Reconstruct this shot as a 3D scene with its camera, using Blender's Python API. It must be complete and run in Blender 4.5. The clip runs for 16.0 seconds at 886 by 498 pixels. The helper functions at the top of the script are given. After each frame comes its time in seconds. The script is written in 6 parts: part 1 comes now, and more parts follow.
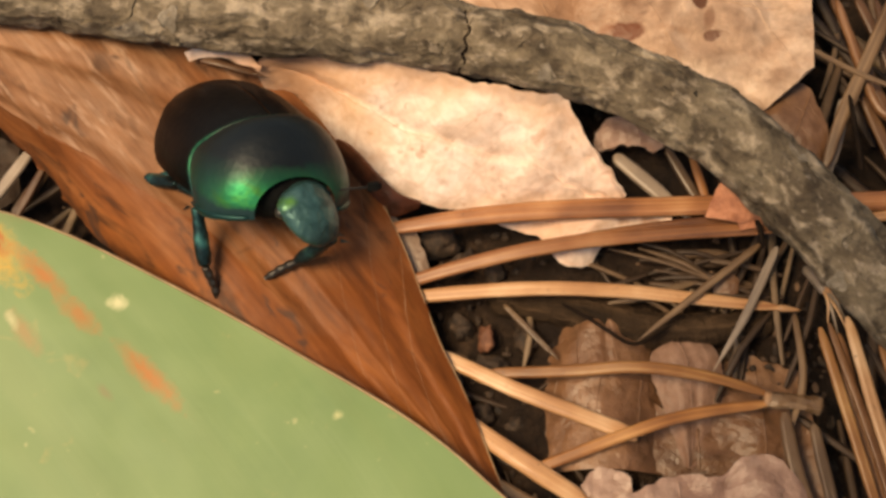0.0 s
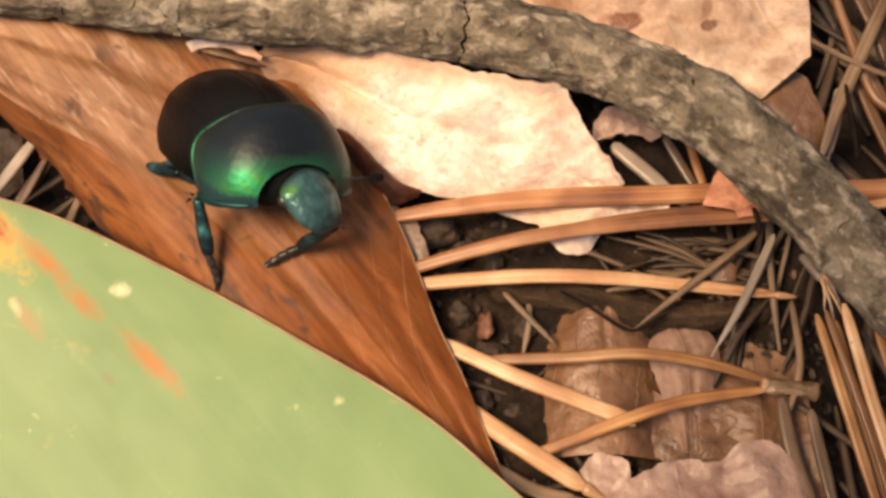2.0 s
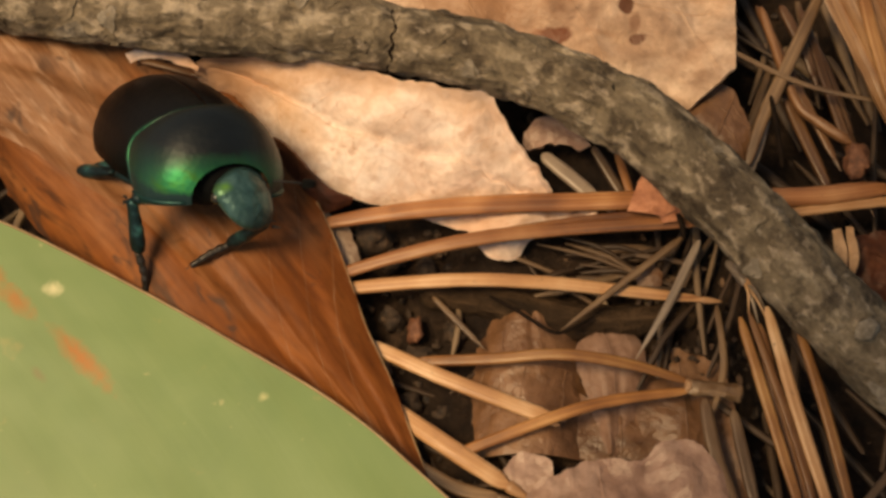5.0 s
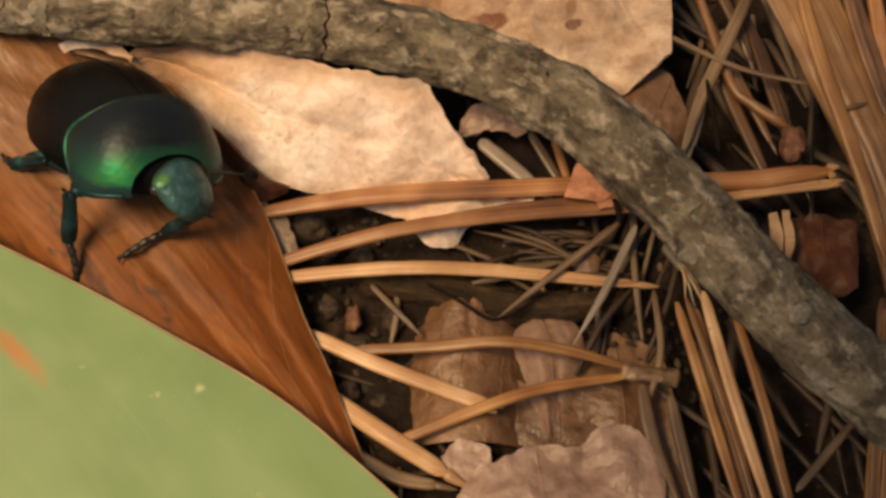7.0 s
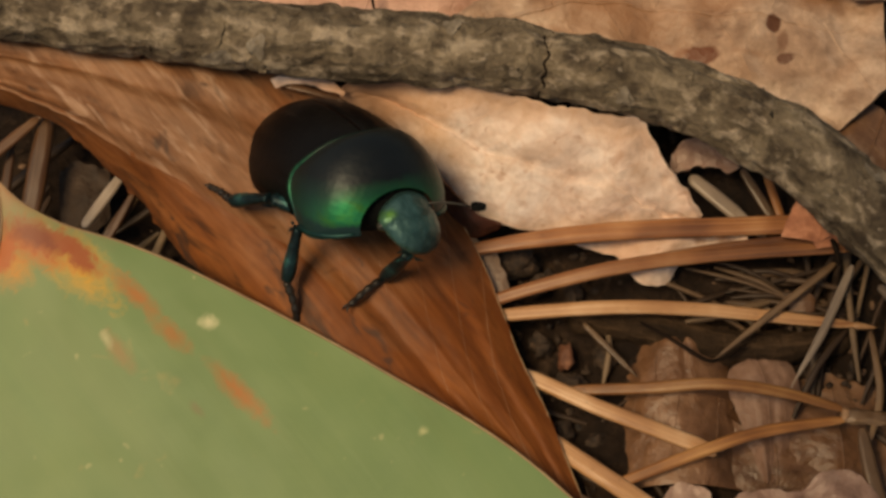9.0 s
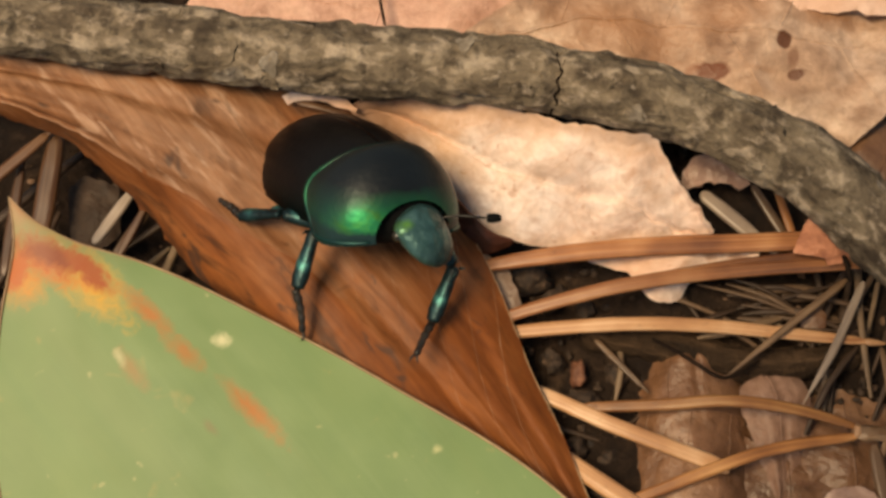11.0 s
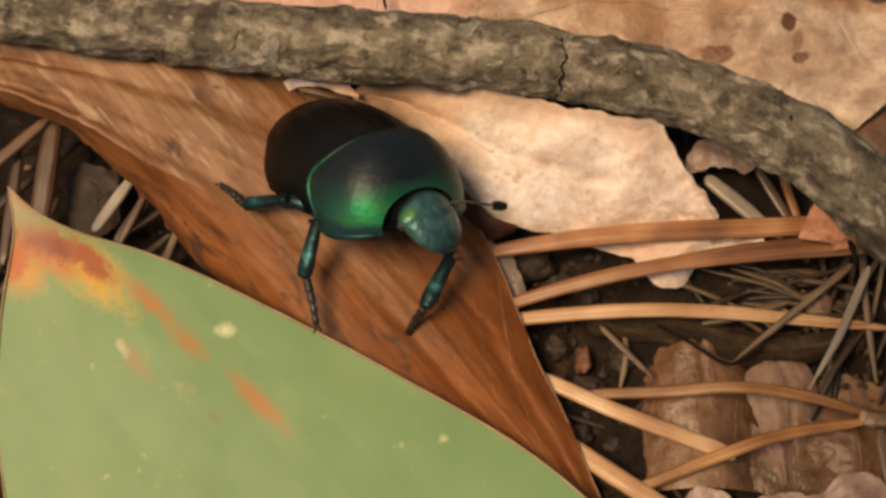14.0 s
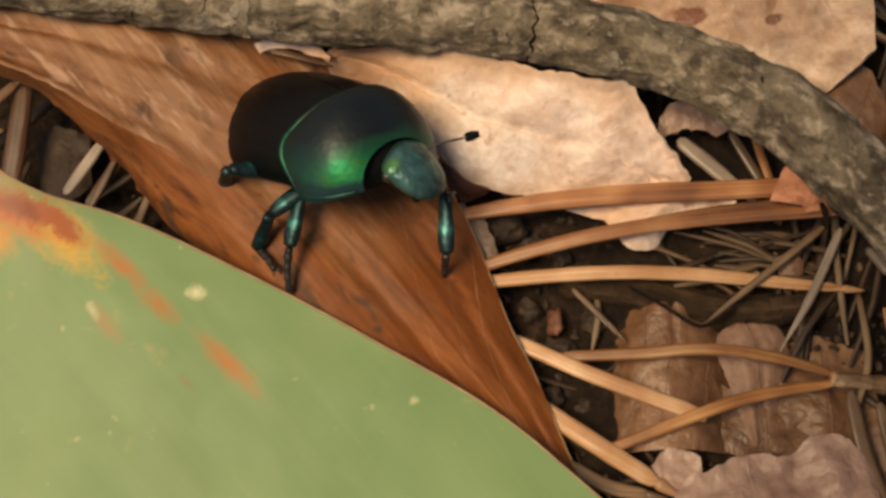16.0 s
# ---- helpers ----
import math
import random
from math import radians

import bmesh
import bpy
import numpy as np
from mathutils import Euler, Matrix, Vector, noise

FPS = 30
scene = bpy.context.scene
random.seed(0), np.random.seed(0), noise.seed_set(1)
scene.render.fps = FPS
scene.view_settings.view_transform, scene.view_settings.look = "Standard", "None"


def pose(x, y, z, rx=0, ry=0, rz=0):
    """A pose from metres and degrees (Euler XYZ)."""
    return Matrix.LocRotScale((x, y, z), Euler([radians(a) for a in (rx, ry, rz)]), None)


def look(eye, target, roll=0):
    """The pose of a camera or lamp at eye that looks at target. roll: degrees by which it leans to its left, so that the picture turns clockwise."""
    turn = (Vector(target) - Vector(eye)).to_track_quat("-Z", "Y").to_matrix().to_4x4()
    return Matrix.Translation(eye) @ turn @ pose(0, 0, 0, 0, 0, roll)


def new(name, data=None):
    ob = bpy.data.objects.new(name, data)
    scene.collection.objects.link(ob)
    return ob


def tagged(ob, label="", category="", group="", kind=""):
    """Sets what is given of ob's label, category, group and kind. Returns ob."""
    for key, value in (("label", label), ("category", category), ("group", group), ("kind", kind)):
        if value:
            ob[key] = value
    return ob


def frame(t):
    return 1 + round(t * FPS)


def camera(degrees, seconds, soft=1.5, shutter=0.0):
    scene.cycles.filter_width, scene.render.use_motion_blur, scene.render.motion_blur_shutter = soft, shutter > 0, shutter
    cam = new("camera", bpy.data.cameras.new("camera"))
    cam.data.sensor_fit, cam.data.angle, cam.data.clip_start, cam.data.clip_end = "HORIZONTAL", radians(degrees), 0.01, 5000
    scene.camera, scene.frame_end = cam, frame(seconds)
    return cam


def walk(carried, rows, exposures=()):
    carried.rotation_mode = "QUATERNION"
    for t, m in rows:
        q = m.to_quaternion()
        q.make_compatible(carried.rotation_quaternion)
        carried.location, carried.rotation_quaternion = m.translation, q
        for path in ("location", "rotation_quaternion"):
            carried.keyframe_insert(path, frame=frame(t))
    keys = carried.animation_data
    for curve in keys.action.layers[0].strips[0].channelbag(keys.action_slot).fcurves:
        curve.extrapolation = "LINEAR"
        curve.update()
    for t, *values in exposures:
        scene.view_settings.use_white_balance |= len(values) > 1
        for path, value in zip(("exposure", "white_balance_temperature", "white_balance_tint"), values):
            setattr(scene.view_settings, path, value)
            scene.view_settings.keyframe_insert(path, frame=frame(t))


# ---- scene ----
cam = camera(31.28, 16.0, soft=3.15)
walk(cam, [
    (0, pose(0.00000, 0.00000, 0.09679, 20.000, -0.000, -0.000)),
    (0.5, pose(0.00004, 0.00064, 0.09754, 19.564, -0.541, -0.073)),
    (1, pose(-0.00026, 0.00052, 0.09779, 19.401, -0.525, -0.223)),
    (1.5, pose(-0.00026, 0.00089, 0.09747, 19.157, -0.096, -0.209)),
    (2, pose(0.00005, -0.00105, 0.09735, 20.014, 0.047, -0.068)),
    (2.5, pose(-0.00027, -0.00052, 0.09743, 20.328, 0.109, -0.031)),
    (3, pose(-0.00029, -0.00061, 0.09754, 20.988, -0.623, -0.221)),
    (5.5, pose(0.00770, -0.00816, 0.09681, 23.941, 1.380, 0.561)),
    (6, pose(0.00767, -0.00816, 0.09729, 24.083, 0.675, 0.336)),
    (6.5, pose(0.01050, -0.00781, 0.09685, 23.483, 0.859, 0.076)),
    (7, pose(0.00902, -0.00646, 0.09721, 22.573, 0.430, -0.548)),
    (7.5, pose(0.00032, -0.00260, 0.09825, 21.203, 0.998, 0.083)),
    (8, pose(-0.00243, 0.00017, 0.09860, 20.435, 0.940, -0.010)),
    (8.5, pose(-0.00189, 0.00008, 0.09876, 20.163, 2.009, 0.191)),
    (9, pose(-0.00192, -0.00147, 0.09876, 21.132, 1.815, 0.382)),
    (11.5, pose(-0.00378, -0.00008, 0.09937, 20.970, 1.352, 0.148)),
    (12, pose(-0.00344, -0.00081, 0.09938, 21.252, 1.563, 0.394)),
    (12.5, pose(-0.00263, 0.00055, 0.09965, 20.912, 1.683, 0.306)),
    (13, pose(-0.00264, 0.00154, 0.09946, 20.213, 1.999, 0.147)),
    (13.5, pose(-0.00339, 0.00111, 0.09909, 19.733, 1.389, -0.164)),
    (14, pose(-0.00502, 0.00162, 0.09922, 19.556, 0.861, -0.355)),
    (14.5, pose(-0.00395, 0.00029, 0.09952, 20.222, 1.292, -0.116)),
    (15, pose(-0.00409, 0.00045, 0.09945, 20.202, 1.051, -0.186)),
    (15.5, pose(-0.00385, 0.00063, 0.09919, 19.804, 0.737, -0.308)),
    (16, pose(-0.00369, 0.00116, 0.09894, 18.486, 0.623, -0.509)),
], exposures=[(0, 0.47, 9200, 12), (1, 0.67, 8800, 14), (1.5, 0.87, 8700, 16), (2, 0.87, 8700, 17), (2.5, 0.52, 10100, 15), (3, 0.45, 10500, 14), (5.5, 0.10, 11000, 13), (7, 0.15, 10300, 12), (8, -0.24, 9700, 10), (9, -0.33, 9500, 10), (11.5, 0.32, 8800, 10), (13, 0.22, 8800, 10), (16, 0.13, 8800, 9)])

# ---- light ----
SUN_EL, SUN_AZ = 68, -115      # degrees above the ground; clockwise from +y
world = bpy.data.worlds.new("sky")
scene.world = world
world.use_nodes = True
wn = world.node_tree.nodes
sky = wn.new("ShaderNodeTexSky")
sky.sky_type, sky.sun_disc = "NISHITA", False
sky.sun_elevation, sky.sun_rotation = radians(SUN_EL), radians(SUN_AZ)
wn["Background"].inputs["Strength"].default_value = 0.085
world.node_tree.links.new(sky.outputs[0], wn["Background"].inputs[0])
sun = new("sun", bpy.data.lights.new("sun", "SUN"))
sun.data.energy, sun.data.angle, sun.data.color = 3.05, radians(22), (1.0, 0.86, 0.68)
sd = Vector((math.sin(radians(SUN_AZ)) * math.cos(radians(SUN_EL)),
             math.cos(radians(SUN_AZ)) * math.cos(radians(SUN_EL)), math.sin(radians(SUN_EL))))
sun.matrix_world = look(sd * 2, (0, 0, 0))

MM = 0.001


# ---- materials ----
class Nodes:
    """Short hand for a node material."""

    def __init__(self, name):
        self.mat = bpy.data.materials.new(name)
        self.mat.use_nodes = True
        self.n, self.l = self.mat.node_tree.nodes, self.mat.node_tree.links
        self.p = self.n["Principled BSDF"]

    def link(self, a, b):
        self.l.new(a, b)

    def coord(self, kind="Object", scale=(1, 1, 1), turn=0):
        c, m = self.n.new("ShaderNodeTexCoord"), self.n.new("ShaderNodeMapping")
        m.inputs["Scale"].default_value = scale
        m.inputs["Rotation"].default_value = (0, 0, radians(turn))
        self.link(c.outputs[kind], m.inputs[0])
        return m.outputs[0]

    def streak(self, turn, along, across):
        """Coordinates drawn out along a heading in the ground plane (degrees from +x)."""
        m = self.n.new("ShaderNodeMapping")
        m.inputs["Scale"].default_value = (along, across, across)
        self.link(self.coord("Object", (1, 1, 1), -turn), m.inputs[0])
        return m.outputs[0]

    def noise(self, vec, scale, detail=4, rough=0.6, warp=0.0):
        t = self.n.new("ShaderNodeTexNoise")
        t.inputs["Scale"].default_value, t.inputs["Detail"].default_value = scale, detail
        t.inputs["Roughness"].default_value, t.inputs["Distortion"].default_value = rough, warp
        self.link(vec, t.inputs["Vector"])
        return t.outputs["Fac"]

    def cells(self, vec, scale, edge=False):
        t = self.n.new("ShaderNodeTexVoronoi")
        t.feature = "DISTANCE_TO_EDGE" if edge else "F1"
        t.inputs["Scale"].default_value = scale
        self.link(vec, t.inputs["Vector"])
        return t.outputs["Distance"]

    def ramp(self, fac, stops):
        r = self.n.new("ShaderNodeValToRGB")
        e = r.color_ramp.elements
        while len(e) < len(stops):
            e.new(0.5)
        for el, (pos, col) in zip(e, stops):
            el.position = pos
            el.color = (*col, 1) if isinstance(col, tuple) else (col, col, col, 1)
        self.link(fac, r.inputs[0])
        return r.outputs[0]

    def mix(self, fac, a, b, mode="MIX"):
        m = self.n.new("ShaderNodeMix")
        m.data_type, m.blend_type = "RGBA", mode
        for sock, v in ((m.inputs[0], fac), (m.inputs[6], a), (m.inputs[7], b)):
            if isinstance(v, (int, float)):
                sock.default_value = v
            elif isinstance(v, tuple):
                sock.default_value = (*v, 1)
            else:
                self.link(v, sock)
        return m.outputs[2]

    def math(self, op, a, b=0.0):
        m = self.n.new("ShaderNodeMath")
        m.operation = op
        for sock, v in zip(m.inputs, (a, b)):
            if isinstance(v, (int, float)):
                sock.default_value = v
            else:
                self.link(v, sock)
        return m.outputs[0]

    def split(self, vec):
        s = self.n.new("ShaderNodeSeparateXYZ")
        self.link(vec, s.inputs[0])
        return s.outputs

    def rnd(self):
        return self.n.new("ShaderNodeObjectInfo").outputs["Random"]

    def done(self, color=None, rough=0.6, bump=None, depth=0.0002, strength=0.6, **more):
        if color is not None:
            self.link(color, self.p.inputs["Base Color"])
        if isinstance(rough, (int, float)):
            self.p.inputs["Roughness"].default_value = rough
        else:
            self.link(rough, self.p.inputs["Roughness"])
        for k, v in more.items():
            sock = self.p.inputs[k.replace("_", " ")]
            if isinstance(v, (int, float, tuple)):
                sock.default_value = v
            else:
                self.link(v, sock)
        if bump is not None:
            b = self.n.new("ShaderNodeBump")
            b.inputs["Strength"].default_value, b.inputs["Distance"].default_value = strength, depth
            self.link(bump, b.inputs["Height"])
            self.link(b.outputs[0], self.p.inputs["Normal"])
        return self.mat


def blot(s, coord, at, turn, long_mm, wide_mm, soft=0.5, wobble=None):
    """1 inside an oblong stain at a place in millimetres, 0 outside."""
    sub = s.n.new("ShaderNodeVectorMath")
    sub.operation = "SUBTRACT"
    sub.inputs[1].default_value = (at[0] * MM, at[1] * MM, 0)
    s.link(coord, sub.inputs[0])
    m = s.n.new("ShaderNodeMapping")
    m.vector_type = "TEXTURE"
    m.inputs["Rotation"].default_value = (0, 0, radians(turn))
    m.inputs["Scale"].default_value = (long_mm * MM, wide_mm * MM, 1e3)
    s.link(sub.outputs[0], m.inputs[0])
    d = s.n.new("ShaderNodeVectorMath")
    d.operation = "LENGTH"
    s.link(m.outputs[0], d.inputs[0])
    out = d.outputs["Value"]
    if wobble is not None:
        out = s.math("ADD", out, s.math("MULTIPLY", s.math("SUBTRACT", wobble, 0.5), 1.5))
    return s.ramp(s.math("MULTIPLY", out, 0.5), [(0.5 - soft * 0.45, 1.0), (0.5, 0.0)])


def leaf_material(name, dark, mid, light, spot, grain=(18, 1.2), rough=0.55, veins=0.35, turn=0.0, gloss=0.4, stain=0.35, speck=1.0, stains=(), relief=1.2):
    """Dead leaf: blotches, fibres along UV u, darker specks."""
    s = Nodes(name)
    ob, uv = s.coord(), s.coord("UV", (grain[1] * 60, grain[0] * 60, 1), turn)
    big, fine = s.noise(ob, 160, 5, 0.62, 0.6), s.noise(ob, 1500, 4, 0.6)
    fib = s.noise(uv, 1.0, 3, 0.6, 0.4)
    c = s.ramp(big, [(0.28, dark), (0.5, mid), (0.72, light)])
    c = s.mix(veins, c, s.ramp(fib, [(0.3, dark), (0.55, mid), (0.75, light)]))
    c = s.mix(0.45, c, s.ramp(fine, [(0.3, (0.45, 0.37, 0.29)), (0.6, (1, 1, 1))]), "MULTIPLY")
    net = s.cells(ob, 520, True)
    c = s.mix(s.ramp(net, [(0.02, 0.22 * speck), (0.07, 0.0)]), c, dark)
    sp = s.ramp(s.noise(ob, 420, 3, 0.5, 0.3), [(0.62, 0.0), (0.72, 1.0)])
    c = s.mix(s.math("MULTIPLY", sp, 0.55 * speck), c, spot)
    peck = s.ramp(s.noise(ob, 1100, 2, 0.5, 0.2), [(0.66, 0.0), (0.72, 1.0)])
    c = s.mix(s.math("MULTIPLY", peck, 0.45 * speck), c, spot)
    c = s.mix(s.ramp(s.noise(ob, 75, 3, 0.55, 0.4), [(0.46, 0.0), (0.64, stain)]), c, dark)
    for at, heading, long_mm, wide_mm, share, tint in stains:
        wobble = s.math("ADD", 0.25, s.math("MULTIPLY", s.noise(ob, 500, 4, 0.65, 0.4), 0.5))
        c = s.mix(s.math("MULTIPLY", blot(s, ob, at, heading, long_mm, wide_mm, 0.95, wobble), share), c, tint)
    h = s.math("ADD", s.math("MULTIPLY", fib, 0.5), s.math("ADD", s.math("MULTIPLY", fine, 0.4), s.math("MULTIPLY", s.noise(ob, 480, 4, 0.6, 0.4), relief)))
    return s.done(c, s.ramp(fine, [(0.2, rough - 0.1), (0.8, rough + 0.15)]), h, 0.0004, 0.7, Specular_IOR_Level=gloss)


def rust_material(name, aged):
    """Mahogany-brown leaf with long fibres; aged: how far its base has weathered pale."""
    s = Nodes(name)
    ob = s.coord()
    big, fine = s.noise(ob, 130, 5, 0.62, 0.6), s.noise(ob, 1500, 4, 0.6)
    fib1, fib2 = s.noise(s.streak(-50, 45, 620), 1.0, 5, 0.62, 0.15), s.noise(s.streak(-50, 120, 2600), 1.0, 3, 0.6, 0.1)
    col = s.ramp(fib1, [(0.22, (0.09, 0.026, 0.008)), (0.45, (0.205, 0.060, 0.015)), (0.62, (0.26, 0.083, 0.022)), (0.84, (0.34, 0.128, 0.042))])
    old = s.ramp(fib1, [(0.26, (0.13, 0.060, 0.032)), (0.45, (0.25, 0.118, 0.060)), (0.60, (0.35, 0.185, 0.105)), (0.78, (0.53, 0.36, 0.26))])
    u, _, _ = s.split(s.coord("UV", (1, 1, 1)))
    along = s.math("ADD", s.math("MULTIPLY", u, 12), s.math("MULTIPLY", s.math("SUBTRACT", big, 0.5), 0.5))
    col = s.mix(s.ramp(along, [(0.29, aged), (0.53, 0.0)]), col, old)
    col = s.mix(0.4, col, s.ramp(big, [(0.3, (0.45, 0.40, 0.36)), (0.55, (0.95, 0.95, 0.95)), (0.75, (1.25, 1.2, 1.15))]), "MULTIPLY")
    col = s.mix(0.45, col, s.ramp(fib2, [(0.3, (0.55, 0.5, 0.45)), (0.6, (1.15, 1.15, 1.15))]), "MULTIPLY")
    pale = s.ramp(s.noise(s.streak(-50, 60, 1300), 1.0, 4, 0.62, 0.2), [(0.56, 0.0), (0.70, 0.6 * aged)])
    col = s.mix(s.math("MULTIPLY", pale, s.ramp(along, [(0.25, 1.0), (0.45, 0.0)])), col, (0.58, 0.40, 0.29))
    col = s.mix(s.ramp(s.noise(s.streak(-50, 150, 380), 1.0, 4, 0.65, 0.4), [(0.56, 0.0), (0.66, 0.8)]), col, (0.060, 0.024, 0.011))
    col = s.mix(s.ramp(s.noise(s.streak(-50, 260, 420), 1.0, 3, 0.6, 0.6), [(0.64, 0.0), (0.70, 0.75)]), col, (0.05, 0.028, 0.02))
    bumps = s.math("ADD", s.math("MULTIPLY", fib1, 0.5), s.math("MULTIPLY", fib2, 0.5))
    return s.done(col, s.ramp(fine, [(0.2, 0.5), (0.8, 0.68)]), bumps, 0.00010, 0.4, Specular_IOR_Level=0.25)


MAT_RUST, MAT_RIMLEAF = rust_material("mahogany leaf", 0.9), rust_material("mahogany leaf rim", 0.15)
MAT_PALE = leaf_material("pale dry leaf", (0.64, 0.39, 0.275), (0.86, 0.69, 0.595), (0.93, 0.85, 0.81), (0.42, 0.20, 0.11), (6, 2.5), 0.6, 0.2, stain=0.75, relief=0.6,
                         stains=(((-9.0, 45.2), -20, 5.5, 2.4, 0.75, (0.50, 0.25, 0.13)), ((-1.5, 44.4), -8, 7.5, 1.2, 0.65, (0.52, 0.29, 0.16)), ((5.6, 43.0), -14, 4.5, 1.3, 0.65, (0.52, 0.30, 0.18)),
                                 ((-5.4, 42.4), -55, 3.6, 1.7, 0.6, (0.60, 0.34, 0.18)), ((0.6, 41.2), 10, 3.4, 0.8, 0.45, (0.55, 0.33, 0.21)), ((7.6, 40.2), -30, 1.6, 0.8, 0.5, (0.50, 0.29, 0.18))))
MAT_TAN = leaf_material("tan dry leaf", (0.26, 0.14, 0.075), (0.46, 0.27, 0.155), (0.60, 0.40, 0.26), (0.14, 0.05, 0.02), (8, 2.5), 0.5, 0.25, gloss=0.5)
MAT_PINK = leaf_material("pinkish dry leaf", (0.19, 0.105, 0.078), (0.345, 0.21, 0.16), (0.49, 0.335, 0.27), (0.10, 0.06, 0.035), (8, 2), 0.42, 0.2, gloss=0.6, speck=0.4)
MAT_BROWN = leaf_material("brown rotting leaf", (0.085, 0.040, 0.020), (0.215, 0.105, 0.055), (0.36, 0.205, 0.125), (0.04, 0.02, 0.012), (9, 2), 0.42, 0.2, gloss=0.6, speck=0.45)

# brown leaf in the left gap, the gap's shade put into its colour
MAT_SHADELEAF = leaf_material("brown leaf darkened for shade", (0.015, 0.009, 0.006), (0.045, 0.027, 0.018), (0.10, 0.066, 0.046), (0.02, 0.012, 0.008), (9, 2), 0.6, 0.3, gloss=0.25)

MAT_ROSE = leaf_material("rose-tinted dry leaf", (0.44, 0.23, 0.165), (0.66, 0.40, 0.31), (0.78, 0.54, 0.45), (0.26, 0.12, 0.08), (8, 2), 0.5, 0.2, gloss=0.5, speck=0.4)
MAT_ASH = leaf_material("ashen dry leaf", (0.20, 0.13, 0.095), (0.40, 0.30, 0.235), (0.62, 0.53, 0.45), (0.14, 0.08, 0.05), (8, 2), 0.45, 0.3, gloss=0.55)
MAT_DULL = leaf_material("dull pink-brown leaf", (0.15, 0.08, 0.055), (0.30, 0.175, 0.125), (0.45, 0.30, 0.23), (0.10, 0.05, 0.03), (14, 1.5), 0.5, 0.25, relief=0.7)
MAT_DARKRED = leaf_material("dark red leaf", (0.035, 0.010, 0.006), (0.10, 0.030, 0.014), (0.19, 0.07, 0.035), (0.02, 0.012, 0.008), (9, 2), 0.5, 0.3, gloss=0.35)


def needle_material(name, a, b, c):
    s = Nodes(name)
    ob, uv = s.coord(), s.coord("UV", (45, 3600, 1))
    fib, big, fine = s.noise(uv, 1.0, 3, 0.6), s.noise(ob, 220, 3, 0.5), s.noise(ob, 2200, 3, 0.6)
    mixv = s.math("ADD", s.math("MULTIPLY", fib, 0.5), s.math("MULTIPLY", big, 0.5))
    col = s.ramp(mixv, [(0.34, a), (0.5, b), (0.68, c)])
    hue = s.n.new("ShaderNodeHueSaturation")
    s.link(s.math("ADD", s.math("MULTIPLY", s.rnd(), 0.5), 0.72), hue.inputs["Value"])
    s.link(col, hue.inputs["Color"])
    col = s.mix(s.ramp(fine, [(0.66, 0.0), (0.74, 0.7)]), hue.outputs[0], (0.09, 0.04, 0.02))
    return s.done(col, 0.42, fib, 0.00012, 0.5, Specular_IOR_Level=0.65)


MAT_NEEDLE = needle_material("orange pine needle", (0.11, 0.036, 0.012), (0.30, 0.125, 0.04), (0.56, 0.31, 0.125))
MAT_REDN = needle_material("reddish pine needle", (0.11, 0.036, 0.015), (0.31, 0.125, 0.05), (0.56, 0.31, 0.155))
MAT_STRAW = needle_material("straw-coloured pine needle", (0.24, 0.10, 0.045), (0.44, 0.235, 0.115), (0.68, 0.47, 0.30))
# dark brown; on needles at the right it also stands in for shade
MAT_DARKN = needle_material("dark brown pine needle", (0.055, 0.023, 0.011), (0.14, 0.060, 0.027), (0.27, 0.135, 0.062))
# blackish brown: part needle, part the pits' shade put into the colour
MAT_DARK_SHADEN = needle_material("dark pine needle with shade in its colour", (0.03, 0.012, 0.006), (0.085, 0.036, 0.014), (0.17, 0.08, 0.034))
MAT_GREYN = needle_material("weathered grey-brown needle", (0.05, 0.027, 0.014), (0.125, 0.07, 0.036), (0.30, 0.19, 0.105))

MAT_ASHN = needle_material("ashen grey needle", (0.14, 0.10, 0.075), (0.27, 0.21, 0.165), (0.44, 0.37, 0.31))
MAT_BLADE = needle_material("dry brown blade", (0.14, 0.058, 0.022), (0.28, 0.14, 0.06), (0.44, 0.25, 0.125))

# bark
s = Nodes("grey-brown bark")
ob = s.coord()
big, mid, fine = s.noise(ob, 170, 4, 0.6, 0.2), s.noise(s.coord("UV", (300, 480, 1)), 1.0, 5, 0.64, 0.3), s.noise(ob, 2600, 4, 0.7)
fleck = s.noise(s.coord("UV", (520, 700, 1), 14), 1.0, 4, 0.6, 0.15)
col = s.ramp(mid, [(0.30, (0.05, 0.037, 0.026)), (0.43, (0.14, 0.110, 0.078)), (0.56, (0.25, 0.205, 0.15)), (0.70, (0.50, 0.43, 0.34))])
col = s.mix(s.ramp(big, [(0.45, 0.0), (0.65, 0.4)]), col, (0.21, 0.18, 0.135))
col = s.mix(s.ramp(s.noise(s.coord("UV", (500, 380, 1)), 1.0, 4, 0.65, 0.2), [(0.54, 0.0), (0.64, 0.75)]), col, (0.05, 0.035, 0.024))
col = s.mix(s.ramp(s.noise(s.coord("UV", (1000, 800, 1)), 1.0, 3, 0.6, 0.3), [(0.56, 0.0), (0.66, 0.6)]), col, (0.045, 0.033, 0.022))
col = s.mix(s.ramp(fleck, [(0.54, 0.0), (0.66, 0.62)]), col, (0.62, 0.53, 0.43))
col = s.mix(s.ramp(fleck, [(0.33, 0.6), (0.44, 0.0)]), col, (0.055, 0.040, 0.026))
col = s.mix(0.5, col, s.ramp(fine, [(0.25, (0.4, 0.38, 0.35)), (0.65, (1.1, 1.08, 1.0))]), "MULTIPLY")
